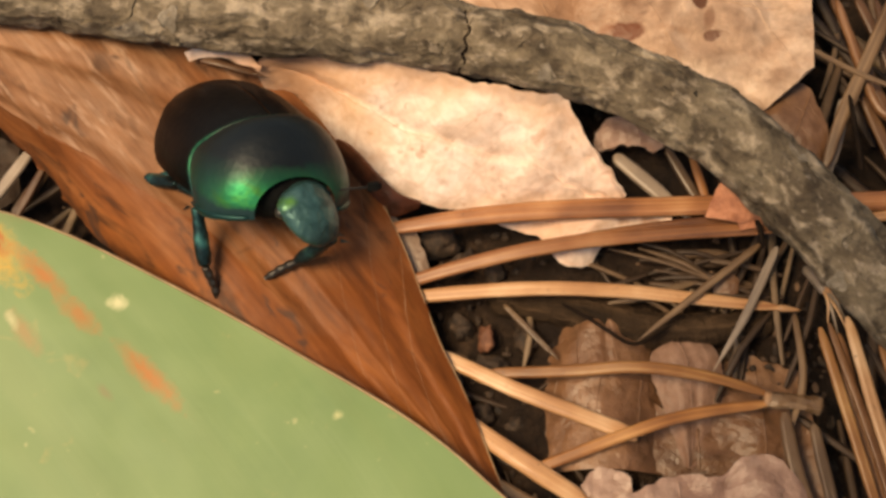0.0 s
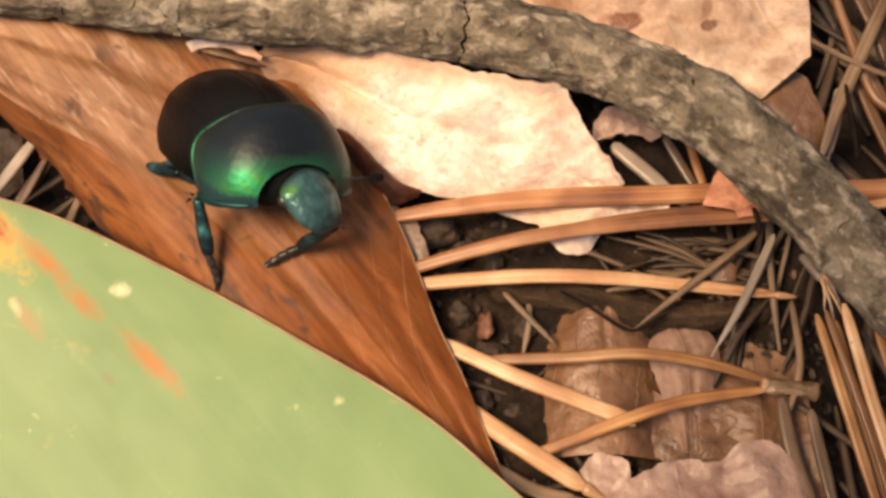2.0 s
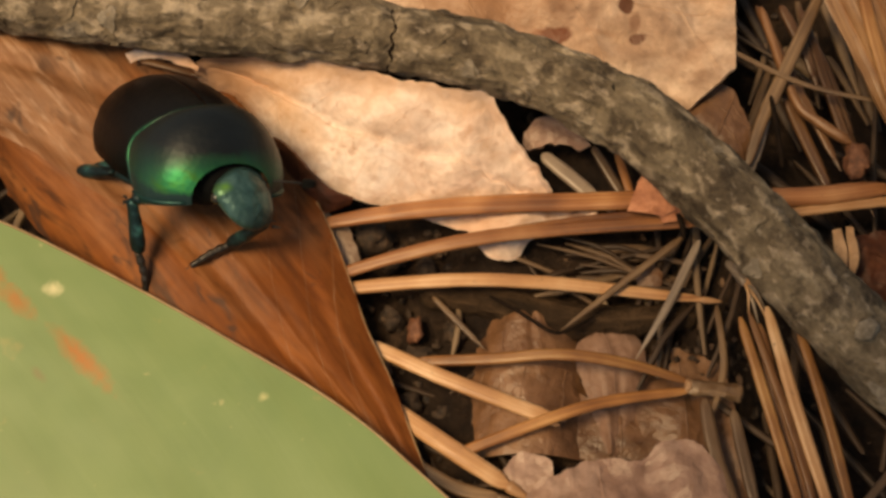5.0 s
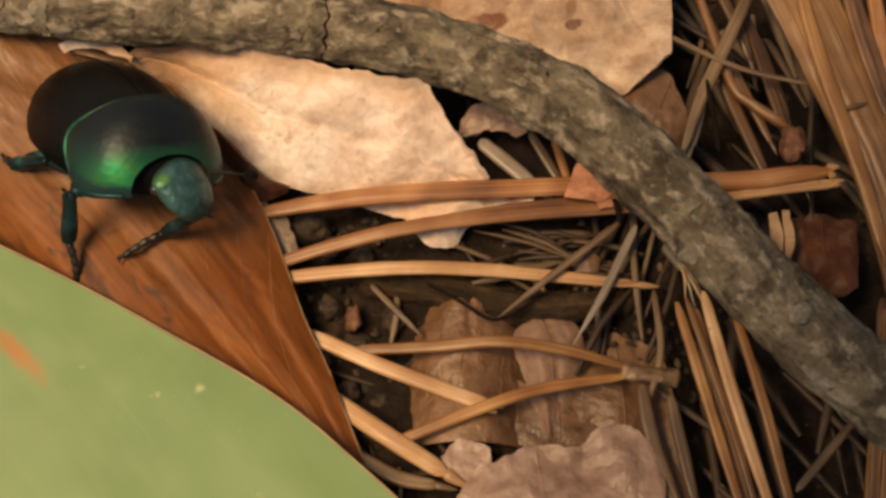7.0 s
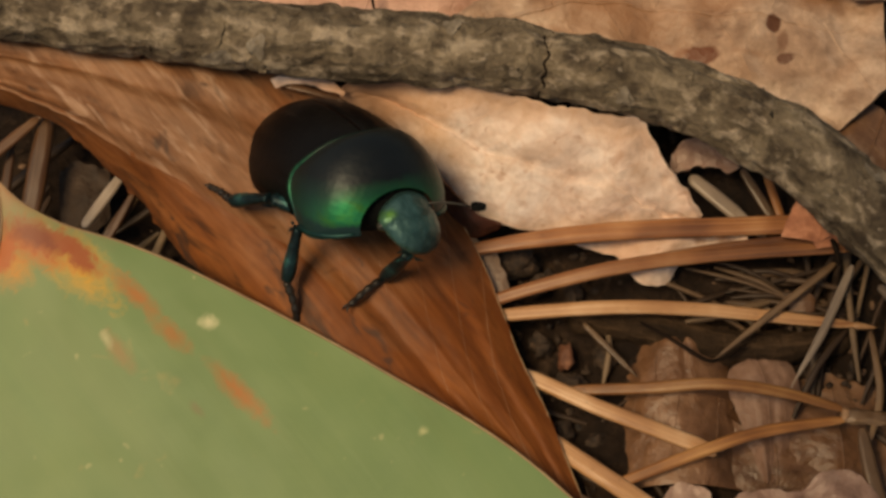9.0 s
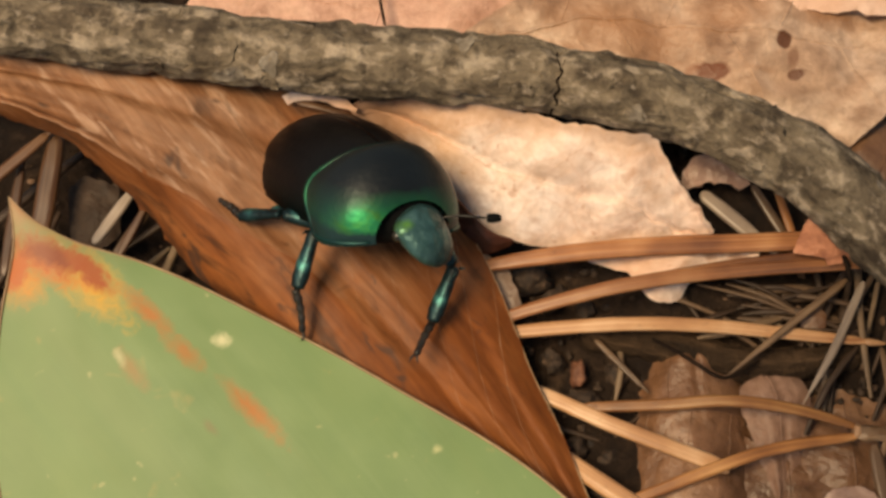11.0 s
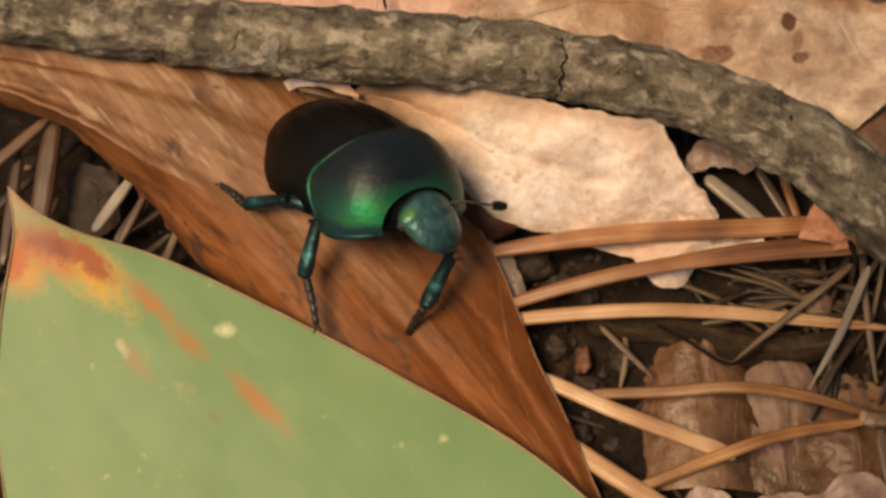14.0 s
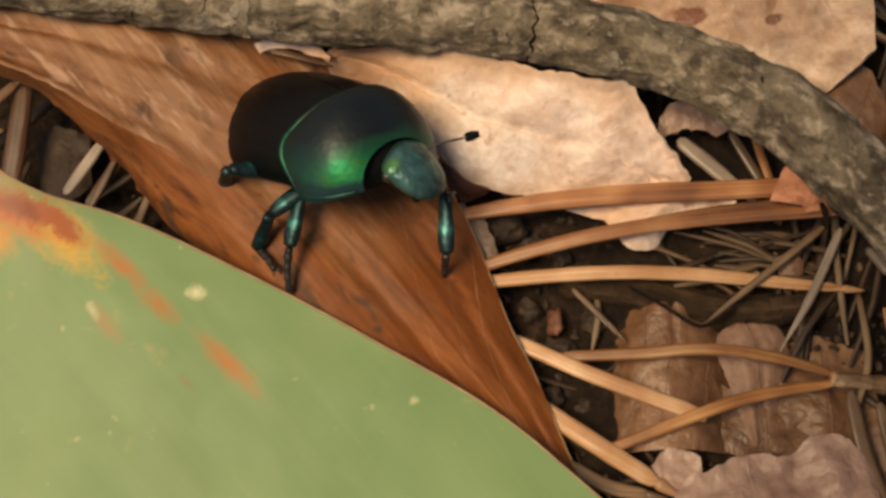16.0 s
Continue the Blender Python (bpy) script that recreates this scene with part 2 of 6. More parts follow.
col = s.mix(s.ramp(s.noise(s.coord("UV", (1100, 1500, 1)), 1.0, 2, 0.5, 0.3), [(0.64, 0.0), (0.74, 0.4)]), col, (0.58, 0.51, 0.42))
col = s.mix(1.0, col, (0.89, 0.855, 0.83), "MULTIPLY")
MAT_BARK = s.done(col, 0.75, s.math("ADD", s.math("ADD", mid, fleck), s.math("MULTIPLY", fine, 0.4)), 0.0006, 0.85, Specular_IOR_Level=0.35)

# humus
s = Nodes("dark humus")
ob = s.coord()
big, fine = s.noise(ob, 260, 6, 0.7, 0.5), s.noise(ob, 1700, 5, 0.7)
col = s.ramp(big, [(0.3, (0.009, 0.005, 0.004)), (0.52, (0.032, 0.018, 0.011)), (0.72, (0.11, 0.066, 0.042))])
col = s.mix(0.6, col, s.ramp(fine, [(0.3, (0.3, 0.28, 0.25)), (0.7, (1.3, 1.25, 1.2))]), "MULTIPLY")
MAT_SOIL = s.done(col, 0.85, s.math("ADD", big, fine), 0.0008, 1.0, Specular_IOR_Level=0.3)

# crumbs
s = Nodes("earth crumb")
ob = s.coord()
fine = s.noise(ob, 1300, 5, 0.7)
isl = s.n.new("ShaderNodeNewGeometry").outputs["Random Per Island"]
col = s.ramp(fine, [(0.35, (0.014, 0.009, 0.007)), (0.6, (0.066, 0.039, 0.024)), (0.78, (0.22, 0.13, 0.08))])
col = s.mix(s.ramp(isl, [(0.90, 0.0), (0.95, 0.7)]), col, (0.26, 0.15, 0.09))
MAT_CRUMB = s.done(col, 0.7, fine, 0.0004, 0.9)
s = Nodes("orange bark scale")
ob = s.coord()
fine = s.noise(ob, 900, 5, 0.7)
MAT_CHIP = s.done(s.ramp(fine, [(0.3, (0.25, 0.08, 0.04)), (0.55, (0.48, 0.19, 0.10)), (0.75, (0.62, 0.32, 0.2))]), 0.6, fine, 0.0003, 0.8)
s = Nodes("rotten twig")
big, fine = s.noise(s.coord("UV", (160, 900, 1)), 1.0, 4, 0.65, 0.2), s.noise(s.coord(), 1500, 4, 0.65)
col = s.mix(0.5, s.ramp(big, [(0.3, (0.014, 0.009, 0.006)), (0.5, (0.046, 0.027, 0.015)), (0.7, (0.11, 0.066, 0.038))]), s.ramp(fine, [(0.3, (0.4, 0.4, 0.4)), (0.7, (1.1, 1.1, 1.1))]), "MULTIPLY")
MAT_DEADTWIG = s.done(col, 0.85, s.math("ADD", big, fine), 0.0005, 0.9, Specular_IOR_Level=0.2)
s = Nodes("dark rootlet")
MAT_ROOT = s.done(s.ramp(s.noise(s.coord(), 900, 3), [(0.3, (0.006, 0.004, 0.003)), (0.7, (0.018, 0.011, 0.008))]), 0.85, Specular_IOR_Level=0.1)

# green leaf: stripes and blemishes in UV millimetres (u from the tip, v across)
s = Nodes("green leaf")
ob = s.coord()
uvm = s.coord("UV", (1, 1, 1))
fib = s.noise(s.coord("UV", (60, 900, 1)), 1.0, 3, 0.55, 0.3)
big, fine = s.noise(ob, 90, 4, 0.6, 0.5), s.noise(ob, 900, 4, 0.6)
col = s.ramp(big, [(0.3, (0.140, 0.232, 0.098)), (0.52, (0.160, 0.258, 0.105)), (0.72, (0.182, 0.275, 0.112))])
col = s.mix(0.07, col, s.ramp(fib, [(0.3, (0.13, 0.21, 0.10)), (0.7, (0.28, 0.34, 0.14))]))
col = s.mix(s.ramp(s.noise(s.coord("UV", (25, 210, 1)), 1.0, 2, 0.5, 0.4), [(0.45, 0.0), (0.68, 0.35)]), col, (0.20, 0.265, 0.115))
u, v, _ = s.split(uvm)
wob = s.math("MULTIPLY", s.math("SUBTRACT", s.noise(ob, 330, 4, 0.6, 0.5), 0.5), 0.007)
tipd = s.math("ADD", u, wob)
TIP = s.ramp(tipd, [(0.0022, 1.0), (0.0046, 0.0)])
GREEN_NODES = (s, col, fib, fine)


s, col, fib, fine = GREEN_NODES
ob_coord = s.coord()
wob = s.noise(ob_coord, 1200, 5, 0.72, 0.6)
for at, turn, a, b, c, k, soft in (
        ((-28.2, 33.4), -40, 4.4, 1.9, (0.60, 0.33, 0.05), 1.0, 0.95),
        ((-32.0, 33.2), 40, 2.0, 1.6, (0.56, 0.26, 0.045), 1.0, 0.95),
        ((-30.9, 34.6), -22, 3.9, 1.5, (0.50, 0.125, 0.022), 1.0, 0.8),
        ((-32.6, 34.0), 70, 1.6, 0.8, (0.48, 0.105, 0.020), 1.0, 0.5),
        ((-30.4, 34.9), -22, 3.1, 1.1, (0.215, 0.034, 0.012), 1.0, 0.8),
        ((-28.2, 34.1), -42, 2.6, 0.8, (0.34, 0.070, 0.018), 0.95, 0.55),
        ((-24.5, 31.6), -42, 2.8, 0.8, (0.41, 0.155, 0.040), 0.95, 0.95),
        ((-22.0, 29.0), -40, 2.2, 0.75, (0.41, 0.155, 0.040), 0.8, 0.95),
        ((-17.6, 25.3), -44, 3.4, 0.8, (0.41, 0.155, 0.040), 0.95, 0.95),
        ((-25.2, 27.9), -52, 1.9, 0.7, (0.36, 0.18, 0.075), 0.6, 0.95),
        ((-20.2, 24.3), -40, 0.9, 0.35, (0.22, 0.16, 0.085), 0.5, 0.95),
        ((-19.7, 29.7), 0, 0.75, 0.62, (0.62, 0.60, 0.36), 0.9, 0.95),
        ((-26.0, 28.6), -60, 0.8, 0.4, (0.5, 0.48, 0.28), 0.7, 0.95),
        ((-6.3, 23.0), 0, 0.4, 0.35, (0.52, 0.52, 0.27), 0.8, 0.95)):
    col = s.mix(s.math("MULTIPLY", blot(s, ob_coord, at, turn, a, b, soft, wob), k), col, c)
col = s.mix(s.ramp(s.noise(ob_coord, 520, 3, 0.5, 0.3), [(0.68, 0.0), (0.74, 0.35)]), col, (0.34, 0.30, 0.12))
col = s.mix(s.ramp(s.noise(ob_coord, 1000, 2, 0.5), [(0.72, 0.0), (0.77, 0.5)]), col, (0.42, 0.42, 0.22))
col = s.mix(TIP, col, (0.40, 0.21, 0.11))
bumps = s.math("ADD", s.math("MULTIPLY", fib, 0.7), s.math("MULTIPLY", fine, 0.3))
MAT_GREEN = s.done(col, 0.5, bumps, 0.0002, 0.14, Specular_IOR_Level=0.32)

# the tan leaf carries a scar and eaten spots
s = Nodes("spotted tan leaf")
oc = s.coord()
big, fine = s.noise(oc, 150, 5, 0.62, 0.8), s.noise(oc, 1500, 4, 0.6)
col = s.ramp(big, [(0.30, (0.26, 0.145, 0.09)), (0.5, (0.47, 0.305, 0.21)), (0.70, (0.72, 0.54, 0.42))])
col = s.mix(0.4, col, s.ramp(fine, [(0.3, (0.4, 0.38, 0.35)), (0.6, (1, 1, 1))]), "MULTIPLY")
col = s.mix(0.6, col, s.ramp(s.noise(oc, 520, 5, 0.66, 0.5), [(0.32, (0.55, 0.48, 0.42)), (0.5, (0.95, 0.93, 0.92)), (0.68, (1.2, 1.2, 1.2))]), "MULTIPLY")
wob = s.math("ADD", 0.25, s.math("MULTIPLY", s.noise(oc, 800, 4, 0.65, 0.4), 0.5))
for at, turn, a, b, k, c, soft in (
        ((20.5, 53.4), -4, 4.2, 1.1, 0.75, (0.26, 0.12, 0.055), 0.9), ((1.5, 51.2), -12, 4.5, 0.6, 0.6, (0.34, 0.17, 0.085), 0.9), ((6.0, 52.6), -15, 7.5, 2.8, 0.85, (0.33, 0.16, 0.08), 0.95), ((13.5, 53.4), 10, 4.5, 2.0, 0.7, (0.36, 0.18, 0.095), 0.95), ((9.5, 47.4), -14, 4.6, 1.2, 0.6, (0.38, 0.21, 0.12), 0.95), ((14.6, 47.6), 5, 2.4, 1.3, 0.5, (0.36, 0.20, 0.12), 0.95),
        ((6.5, 51.0), -70, 1.5, 0.7, 0.45, (0.34, 0.19, 0.11), 0.9), ((15.0, 49.1), -4, 1.7, 0.3, 0.45, (0.30, 0.14, 0.07), 0.9),
        ((21.5, 48.0), 30, 2.6, 0.8, 0.4, (0.34, 0.17, 0.09), 0.9),
        ((12.2, 49.2), -8, 1.35, 0.75, 0.97, (0.15, 0.045, 0.016), 0.3), ((10.8, 49.5), 30, 0.75, 0.45, 0.6, (0.24, 0.09, 0.04), 0.6),
        ((17.0, 51.3), 75, 0.75, 0.62, 0.97, (0.11, 0.038, 0.016), 0.3), ((17.6, 50.1), 80, 0.9, 0.5, 0.65, (0.17, 0.07, 0.035), 0.5),
        ((17.7, 48.9), 10, 0.62, 0.45, 0.95, (0.12, 0.042, 0.018), 0.3)):
    col = s.mix(s.math("MULTIPLY", blot(s, oc, at, turn, a, b, soft, wob), k), col, c)
MAT_SPOT = s.done(col, 0.5, s.math("ADD", s.noise(oc, 420, 4, 0.6, 0.4), s.math("MULTIPLY", fine, 0.3)), 0.0005, 0.7)
s = Nodes("pale leaf edge")
MAT_EDGE = s.done(s.ramp(s.noise(s.coord(), 500, 4), [(0.3, (0.22, 0.12, 0.06)), (0.7, (0.40, 0.27, 0.15))]), 0.5)


def shell_material(name, base, edge, rough, start, end, tint):
    """Beetle cuticle: near black above, metallic towards the rims (local height, millimetres)."""
    s = Nodes(name)
    oc = s.coord()
    _, _, z = s.split(oc)
    fine = s.noise(oc, 2600, 3, 0.6)
    f = s.ramp(s.math("ADD", s.math("MULTIPLY", z, 100), s.math("MULTIPLY", s.math("SUBTRACT", fine, 0.5), 0.08)),
               [(start * 0.1, 1.0), (end * 0.1, 0.0)])
    col = s.mix(f, base, edge)
    pits = s.cells(oc, 2600)
    return s.done(col, s.ramp(fine, [(0.2, rough - 0.06), (0.8, rough + 0.1)]), s.math("ADD", pits, fine), 0.00003, 0.25,
                  Metallic=s.ramp(f, [(0.0, 0.1), (1.0, 0.8)]), Specular_IOR_Level=0.26, Specular_Tint=tint)


MAT_ELYTRA = shell_material("black elytra", (0.0035, 0.003, 0.0032), (0.005, 0.010, 0.010), 0.42, -0.3, 1.2, (0.72, 0.64, 0.64, 1))

# pronotum: black above, an emerald glow on the front flanks, teal-black below
s = Nodes("green-black pronotum")
oc = s.coord()
x, y, z = s.split(oc)
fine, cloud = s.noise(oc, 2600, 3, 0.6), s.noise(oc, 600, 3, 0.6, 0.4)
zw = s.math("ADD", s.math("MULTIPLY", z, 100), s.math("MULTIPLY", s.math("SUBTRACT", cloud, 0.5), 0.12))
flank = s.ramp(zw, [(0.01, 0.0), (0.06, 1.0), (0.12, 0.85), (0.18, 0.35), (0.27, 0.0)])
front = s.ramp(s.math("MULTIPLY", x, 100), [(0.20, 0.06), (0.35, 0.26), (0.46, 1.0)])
# left flank's green painted dimmer, as its sheen fades with viewing angle
far_sheen = s.ramp(s.math("ADD", s.math("MULTIPLY", y, 100), s.math("MULTIPLY", cloud, 0.1)), [(0.08, 1.0), (0.26, 0.3)])
glow = s.math("MULTIPLY", s.math("MULTIPLY", flank, front), far_sheen)
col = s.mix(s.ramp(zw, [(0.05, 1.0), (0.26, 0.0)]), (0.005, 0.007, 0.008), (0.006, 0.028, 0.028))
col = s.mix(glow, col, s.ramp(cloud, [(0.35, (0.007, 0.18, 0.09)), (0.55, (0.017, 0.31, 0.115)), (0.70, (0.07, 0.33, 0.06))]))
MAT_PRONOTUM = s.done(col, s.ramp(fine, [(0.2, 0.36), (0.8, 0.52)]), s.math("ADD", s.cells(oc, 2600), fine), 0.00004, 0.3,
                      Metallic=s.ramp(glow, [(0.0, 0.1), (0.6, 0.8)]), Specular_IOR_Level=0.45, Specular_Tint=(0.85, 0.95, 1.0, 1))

# head: pitted blue-green with a yellow-green fleck over each eye
s = Nodes("blue-green head")
oc = s.coord()
x, y, z = s.split(oc)
fine, cloud = s.noise(oc, 2400, 3, 0.6), s.noise(oc, 900, 4, 0.65, 0.5)
col = s.ramp(cloud, [(0.3, (0.022, 0.062, 0.062)), (0.5, (0.042, 0.115, 0.115)), (0.68, (0.085, 0.19, 0.18))])
col = s.mix(s.ramp(s.math("MULTIPLY", x, 100), [(0.20, 0.0), (0.34, 0.75)]), col, (0.010, 0.018, 0.020))
for sy in (-1, 1):
    col = s.mix(s.math("MULTIPLY", blot(s, oc, (0.45, 1.75 * sy), 30 * sy, 0.55, 0.5, 0.9, cloud), 0.8), col, (0.10, 0.29, 0.045))
MAT_HEAD = s.done(col, s.ramp(fine, [(0.2, 0.26), (0.8, 0.46)]), s.math("ADD", s.cells(oc, 2000), fine), 0.0001, 0.6, Metallic=0.45, Specular_IOR_Level=0.35)
s = Nodes("metallic green rim")
oc = s.coord()
x, y, z = s.split(oc)
cloud = s.noise(oc, 700, 3)
col = s.ramp(cloud, [(0.35, (0.005, 0.03, 0.02)), (0.5, (0.008, 0.09, 0.05)), (0.68, (0.02, 0.21, 0.10))])
zh = s.math("MULTIPLY", z, 100)
col = s.mix(s.ramp(zh, [(0.24, 0.0), (0.38, 0.9)]), col, (0.008, 0.018, 0.016))
col = s.mix(s.ramp(zh, [(0.06, 0.85), (0.14, 0.0)]), col, (0.008, 0.040, 0.046))
MAT_RIM = s.done(col, 0.45, Metallic=0.7)
s = Nodes("blue-green leg")
MAT_LEG = s.done(s.ramp(s.noise(s.coord(), 700, 3), [(0.38, (0.007, 0.014, 0.016)), (0.56, (0.016, 0.050, 0.056)), (0.72, (0.050, 0.21, 0.195))]), 0.42,
                 s.noise(s.coord(), 2500, 3), 0.0001, 0.5, Metallic=0.7)
s = Nodes("dark brown tarsus")
MAT_TARSUS = s.done(s.ramp(s.noise(s.coord(), 900, 3), [(0.3, (0.012, 0.010, 0.009)), (0.7, (0.04, 0.035, 0.03))]), 0.4, Metallic=0.3)
s = Nodes("black underside")
MAT_UNDER = s.done(s.ramp(s.noise(s.coord(), 900, 3), [(0.3, (0.003, 0.003, 0.004)), (0.7, (0.008, 0.009, 0.009))]), 0.8, Specular_IOR_Level=0.06)
s = Nodes("eye")
MAT_EYE = s.done(s.ramp(s.noise(s.coord(), 2000, 2), [(0.3, (0.012, 0.010, 0.008)), (0.7, (0.03, 0.025, 0.018))]), 0.2)


# ---- builders ----
UNIT = MM      # metres for one unit of the meshes' numbers


def curve(pts, n):
    """n points evenly along a smooth line through the given points (millimetres)."""
    p = np.array(pts, float)
    if len(p) == 2:
        return p[0] + (p[1] - p[0]) * np.linspace(0, 1, n)[:, None]
    q = np.vstack([2 * p[0] - p[1], p, 2 * p[-1] - p[-2]])
    out = []
    for i in range(len(p) - 1):
        a, b, c, d = q[i:i + 4]
        t = np.linspace(0, 1, 24, endpoint=False)[:, None]
        out.append(0.5 * (2 * b + (c - a) * t + (2 * a - 5 * b + 4 * c - d) * t ** 2 + (3 * b - a - 3 * c + d) * t ** 3))
    out = np.vstack(out + [p[-1:]])
    s = np.r_[0, np.cumsum(np.linalg.norm(np.diff(out, axis=0), axis=1))]
    w = np.linspace(0, s[-1], n)
    return np.stack([np.interp(w, s, out[:, k]) for k in range(3)], 1)


def fuzz(p, scale, seed=0.0, octaves=3):
    """Fractal noise about -1..1 at a place in millimetres."""
    return noise.fractal(Vector(p) * scale + Vector((seed * 17.3, seed * 5.1, seed * 9.7)), 1.0, 2.0, octaves)


def grid_mesh(name, V, closed=False, caps=True, uv=None, sharp=50):
    """A mesh of a grid of points in millimetres; closed: the second way round is a ring."""
    nu, nv = V.shape[:2]
    verts = (V.reshape(-1, 3) * UNIT).tolist()
    faces, uvs = [], []
    if uv is None:
        uv = np.stack(np.meshgrid(np.arange(nu), np.arange(nv), indexing="ij"), -1) * 0.001
    for i in range(nu - 1):
        for j in range(nv if closed else nv - 1):
            k = (j + 1) % nv
            faces.append((i * nv + j, (i + 1) * nv + j, (i + 1) * nv + k, i * nv + k))
            uvs += [uv[i, j], uv[i + 1, j], uv[i + 1, k], uv[i, k]]
    if closed and caps:
        faces.append(tuple(range(nv)))
        faces.append(tuple((nu - 1) * nv + j for j in reversed(range(nv))))
        uvs += [uv[0, j] for j in range(nv)] + [uv[nu - 1, j] for j in reversed(range(nv))]
    me = bpy.data.meshes.new(name)
    me.from_pydata(verts, [], faces)
    layer = me.uv_layers.new(name="UVMap")
    layer.data.foreach_set("uv", np.array(uvs, dtype=np.float32).ravel())
    me.polygons.foreach_set("use_smooth", [True] * len(me.polygons))
    me.set_sharp_from_angle(angle=radians(sharp))
    me.update()
    return me


def made(name, me, material, parent=None, label=""):
    ob = new(name, me)
    me.materials.clear()
    me.materials.append(material)
    if parent is not None:
        ob.parent = parent
    if label:
        tagged(ob, label)
    return ob


def surface(A, B, nu, nv, bow=0.0, wrinkle=0.0, wscale=0.25, jag=0.0, seed=1.0, lift=None):
    """A sheet between two edge lines; bow arches it, wrinkle crumples it, jag frays its edges."""
    a, b = curve(A, nu), curve(B, nu)
    V = np.zeros((nu, nv, 3))
    UV = np.zeros((nu, nv, 2))
    run = np.r_[0, np.cumsum(np.linalg.norm(np.diff((a + b) / 2, axis=0), axis=1))]
    for i in range(nu):
        d = b[i] - a[i]
        wid = np.linalg.norm(d)
        ja, jb = jag * fuzz(a[i], 0.9, seed), jag * fuzz(b[i], 0.9, seed + 3)
        for j in range(nv):
            f = j / (nv - 1)
            p = a[i] + d * f + d / max(wid, 1e-6) * (ja * (1 - f) + jb * f)
            p[2] += bow * math.sin(math.pi * f) * min(1, wid / 8)
            if lift:
                p[2] += lift(i / (nu - 1), f)
            p[2] += wrinkle * fuzz(p, wscale, seed)
            V[i, j] = p
            UV[i, j] = run[i] * MM, wid * (f - 0.5) * MM
    return V, UV


def sheet_mesh(name, V, UV, thick=0.25):
    """Gives a grid of points thickness, with a rim."""
    nu, nv = V.shape[:2]
    du = np.gradient(V, axis=0)
    dv = np.gradient(V, axis=1)
    n = np.cross(du, dv)
    n /= np.maximum(np.linalg.norm(n, axis=2, keepdims=True), 1e-9)
    if n[..., 2].mean() < 0:
        n = -n
    R = np.concatenate([V, (V - n * thick)[:, ::-1]], 1)
    U = np.concatenate([UV, UV[:, ::-1]], 1)
    me = grid_mesh(name, R, True, True, U)
    return me


def add_vein(parent, V, start, end, r, material, name="vein", label="", sag=0.0):
    """A raised rib across a leaf's surface between two places, each given as shares of its length and width."""
    nu, nv = V.shape[:2]
    pts = []
    for k in np.linspace(0, 1, 33):
        u = start[0] + (end[0] - start[0]) * k + sag * math.sin(math.pi * k)
        f = start[1] + (end[1] - start[1]) * k
        i, j = u * (nu - 1), f * (nv - 1)
        i0, j0 = min(int(i), nu - 2), min(int(j), nv - 2)
        a, b = i - i0, j - j0
        q = V[i0, j0] * (1 - a) * (1 - b) + V[i0 + 1, j0] * a * (1 - b) + V[i0, j0 + 1] * (1 - a) * b + V[i0 + 1, j0 + 1] * a * b
        q[2] += 0.25 * r
        pts.append(tuple(q))
    return made(name, tube(name, pts, [r, r * 0.9, r * 0.5], 7, 66, 0.8), material, parent, label)


def leaf(name, A, B, material, label, nu=40, nv=24, bow=1.0, wrinkle=0.4, wscale=0.25, jag=0.4, seed=1.0, thick=0.22,
         category="leaf", lift=None, group="", veins=()):
    V, UV = surface(A, B, nu, nv, bow, wrinkle, wscale, jag, seed, lift)
    ob = made(name, sheet_mesh(name, V, UV, thick), material)
    for (u0, f0), (u1, f1), r in veins:
        add_vein(ob, V, (u0, f0), (u1, f1), r, material)
    return tagged(ob, label, category, group)


def tube(name, pts, radii, sides=10, n=24, flat=1.0, rough=0.0, seed=0.0, tip=True, groove=0.0):
    """A round or flattened rod along a line, radii in millimetres from end to end."""
    c = curve(pts, n)
    r = np.interp(np.linspace(0, 1, n), np.linspace(0, 1, len(radii)), radii)
    if tip:
        r[0] *= 0.4
        r[-1] *= 0.4
        r[1] *= 0.85
        r[-2] *= 0.85
    t = np.gradient(c, axis=0)
    t /= np.linalg.norm(t, axis=1, keepdims=True)
    up = np.array([0, 0, 1.0])
    side = np.cross(t, up)
    side[np.linalg.norm(side, axis=1) < 1e-3] = (1, 0, 0)
    side /= np.linalg.norm(side, axis=1, keepdims=True)
    nn = np.cross(side, t)
    V = np.zeros((n, sides, 3))
    UV = np.zeros((n, sides, 2))
    run = np.r_[0, np.cumsum(np.linalg.norm(np.diff(c, axis=0), axis=1))]
    for j in range(sides):
        a = 2 * math.pi * j / sides
        for i in range(n):
            k = 1 + (rough * fuzz(c[i] + 2 * np.array([math.cos(a), math.sin(a), 0]), 0.7, seed) if rough else 0)
            k -= groove * math.exp(-((a - math.pi / 2) / 0.3) ** 2)
            V[i, j] = c[i] + side[i] * r[i] * k * math.cos(a) + nn[i] * r[i] * k * flat * math.sin(a)
            UV[i, j] = run[i] * MM, r[i] * min(a, 2 * math.pi - a) * MM
    return grid_mesh(name, V, True, True, UV, 60)


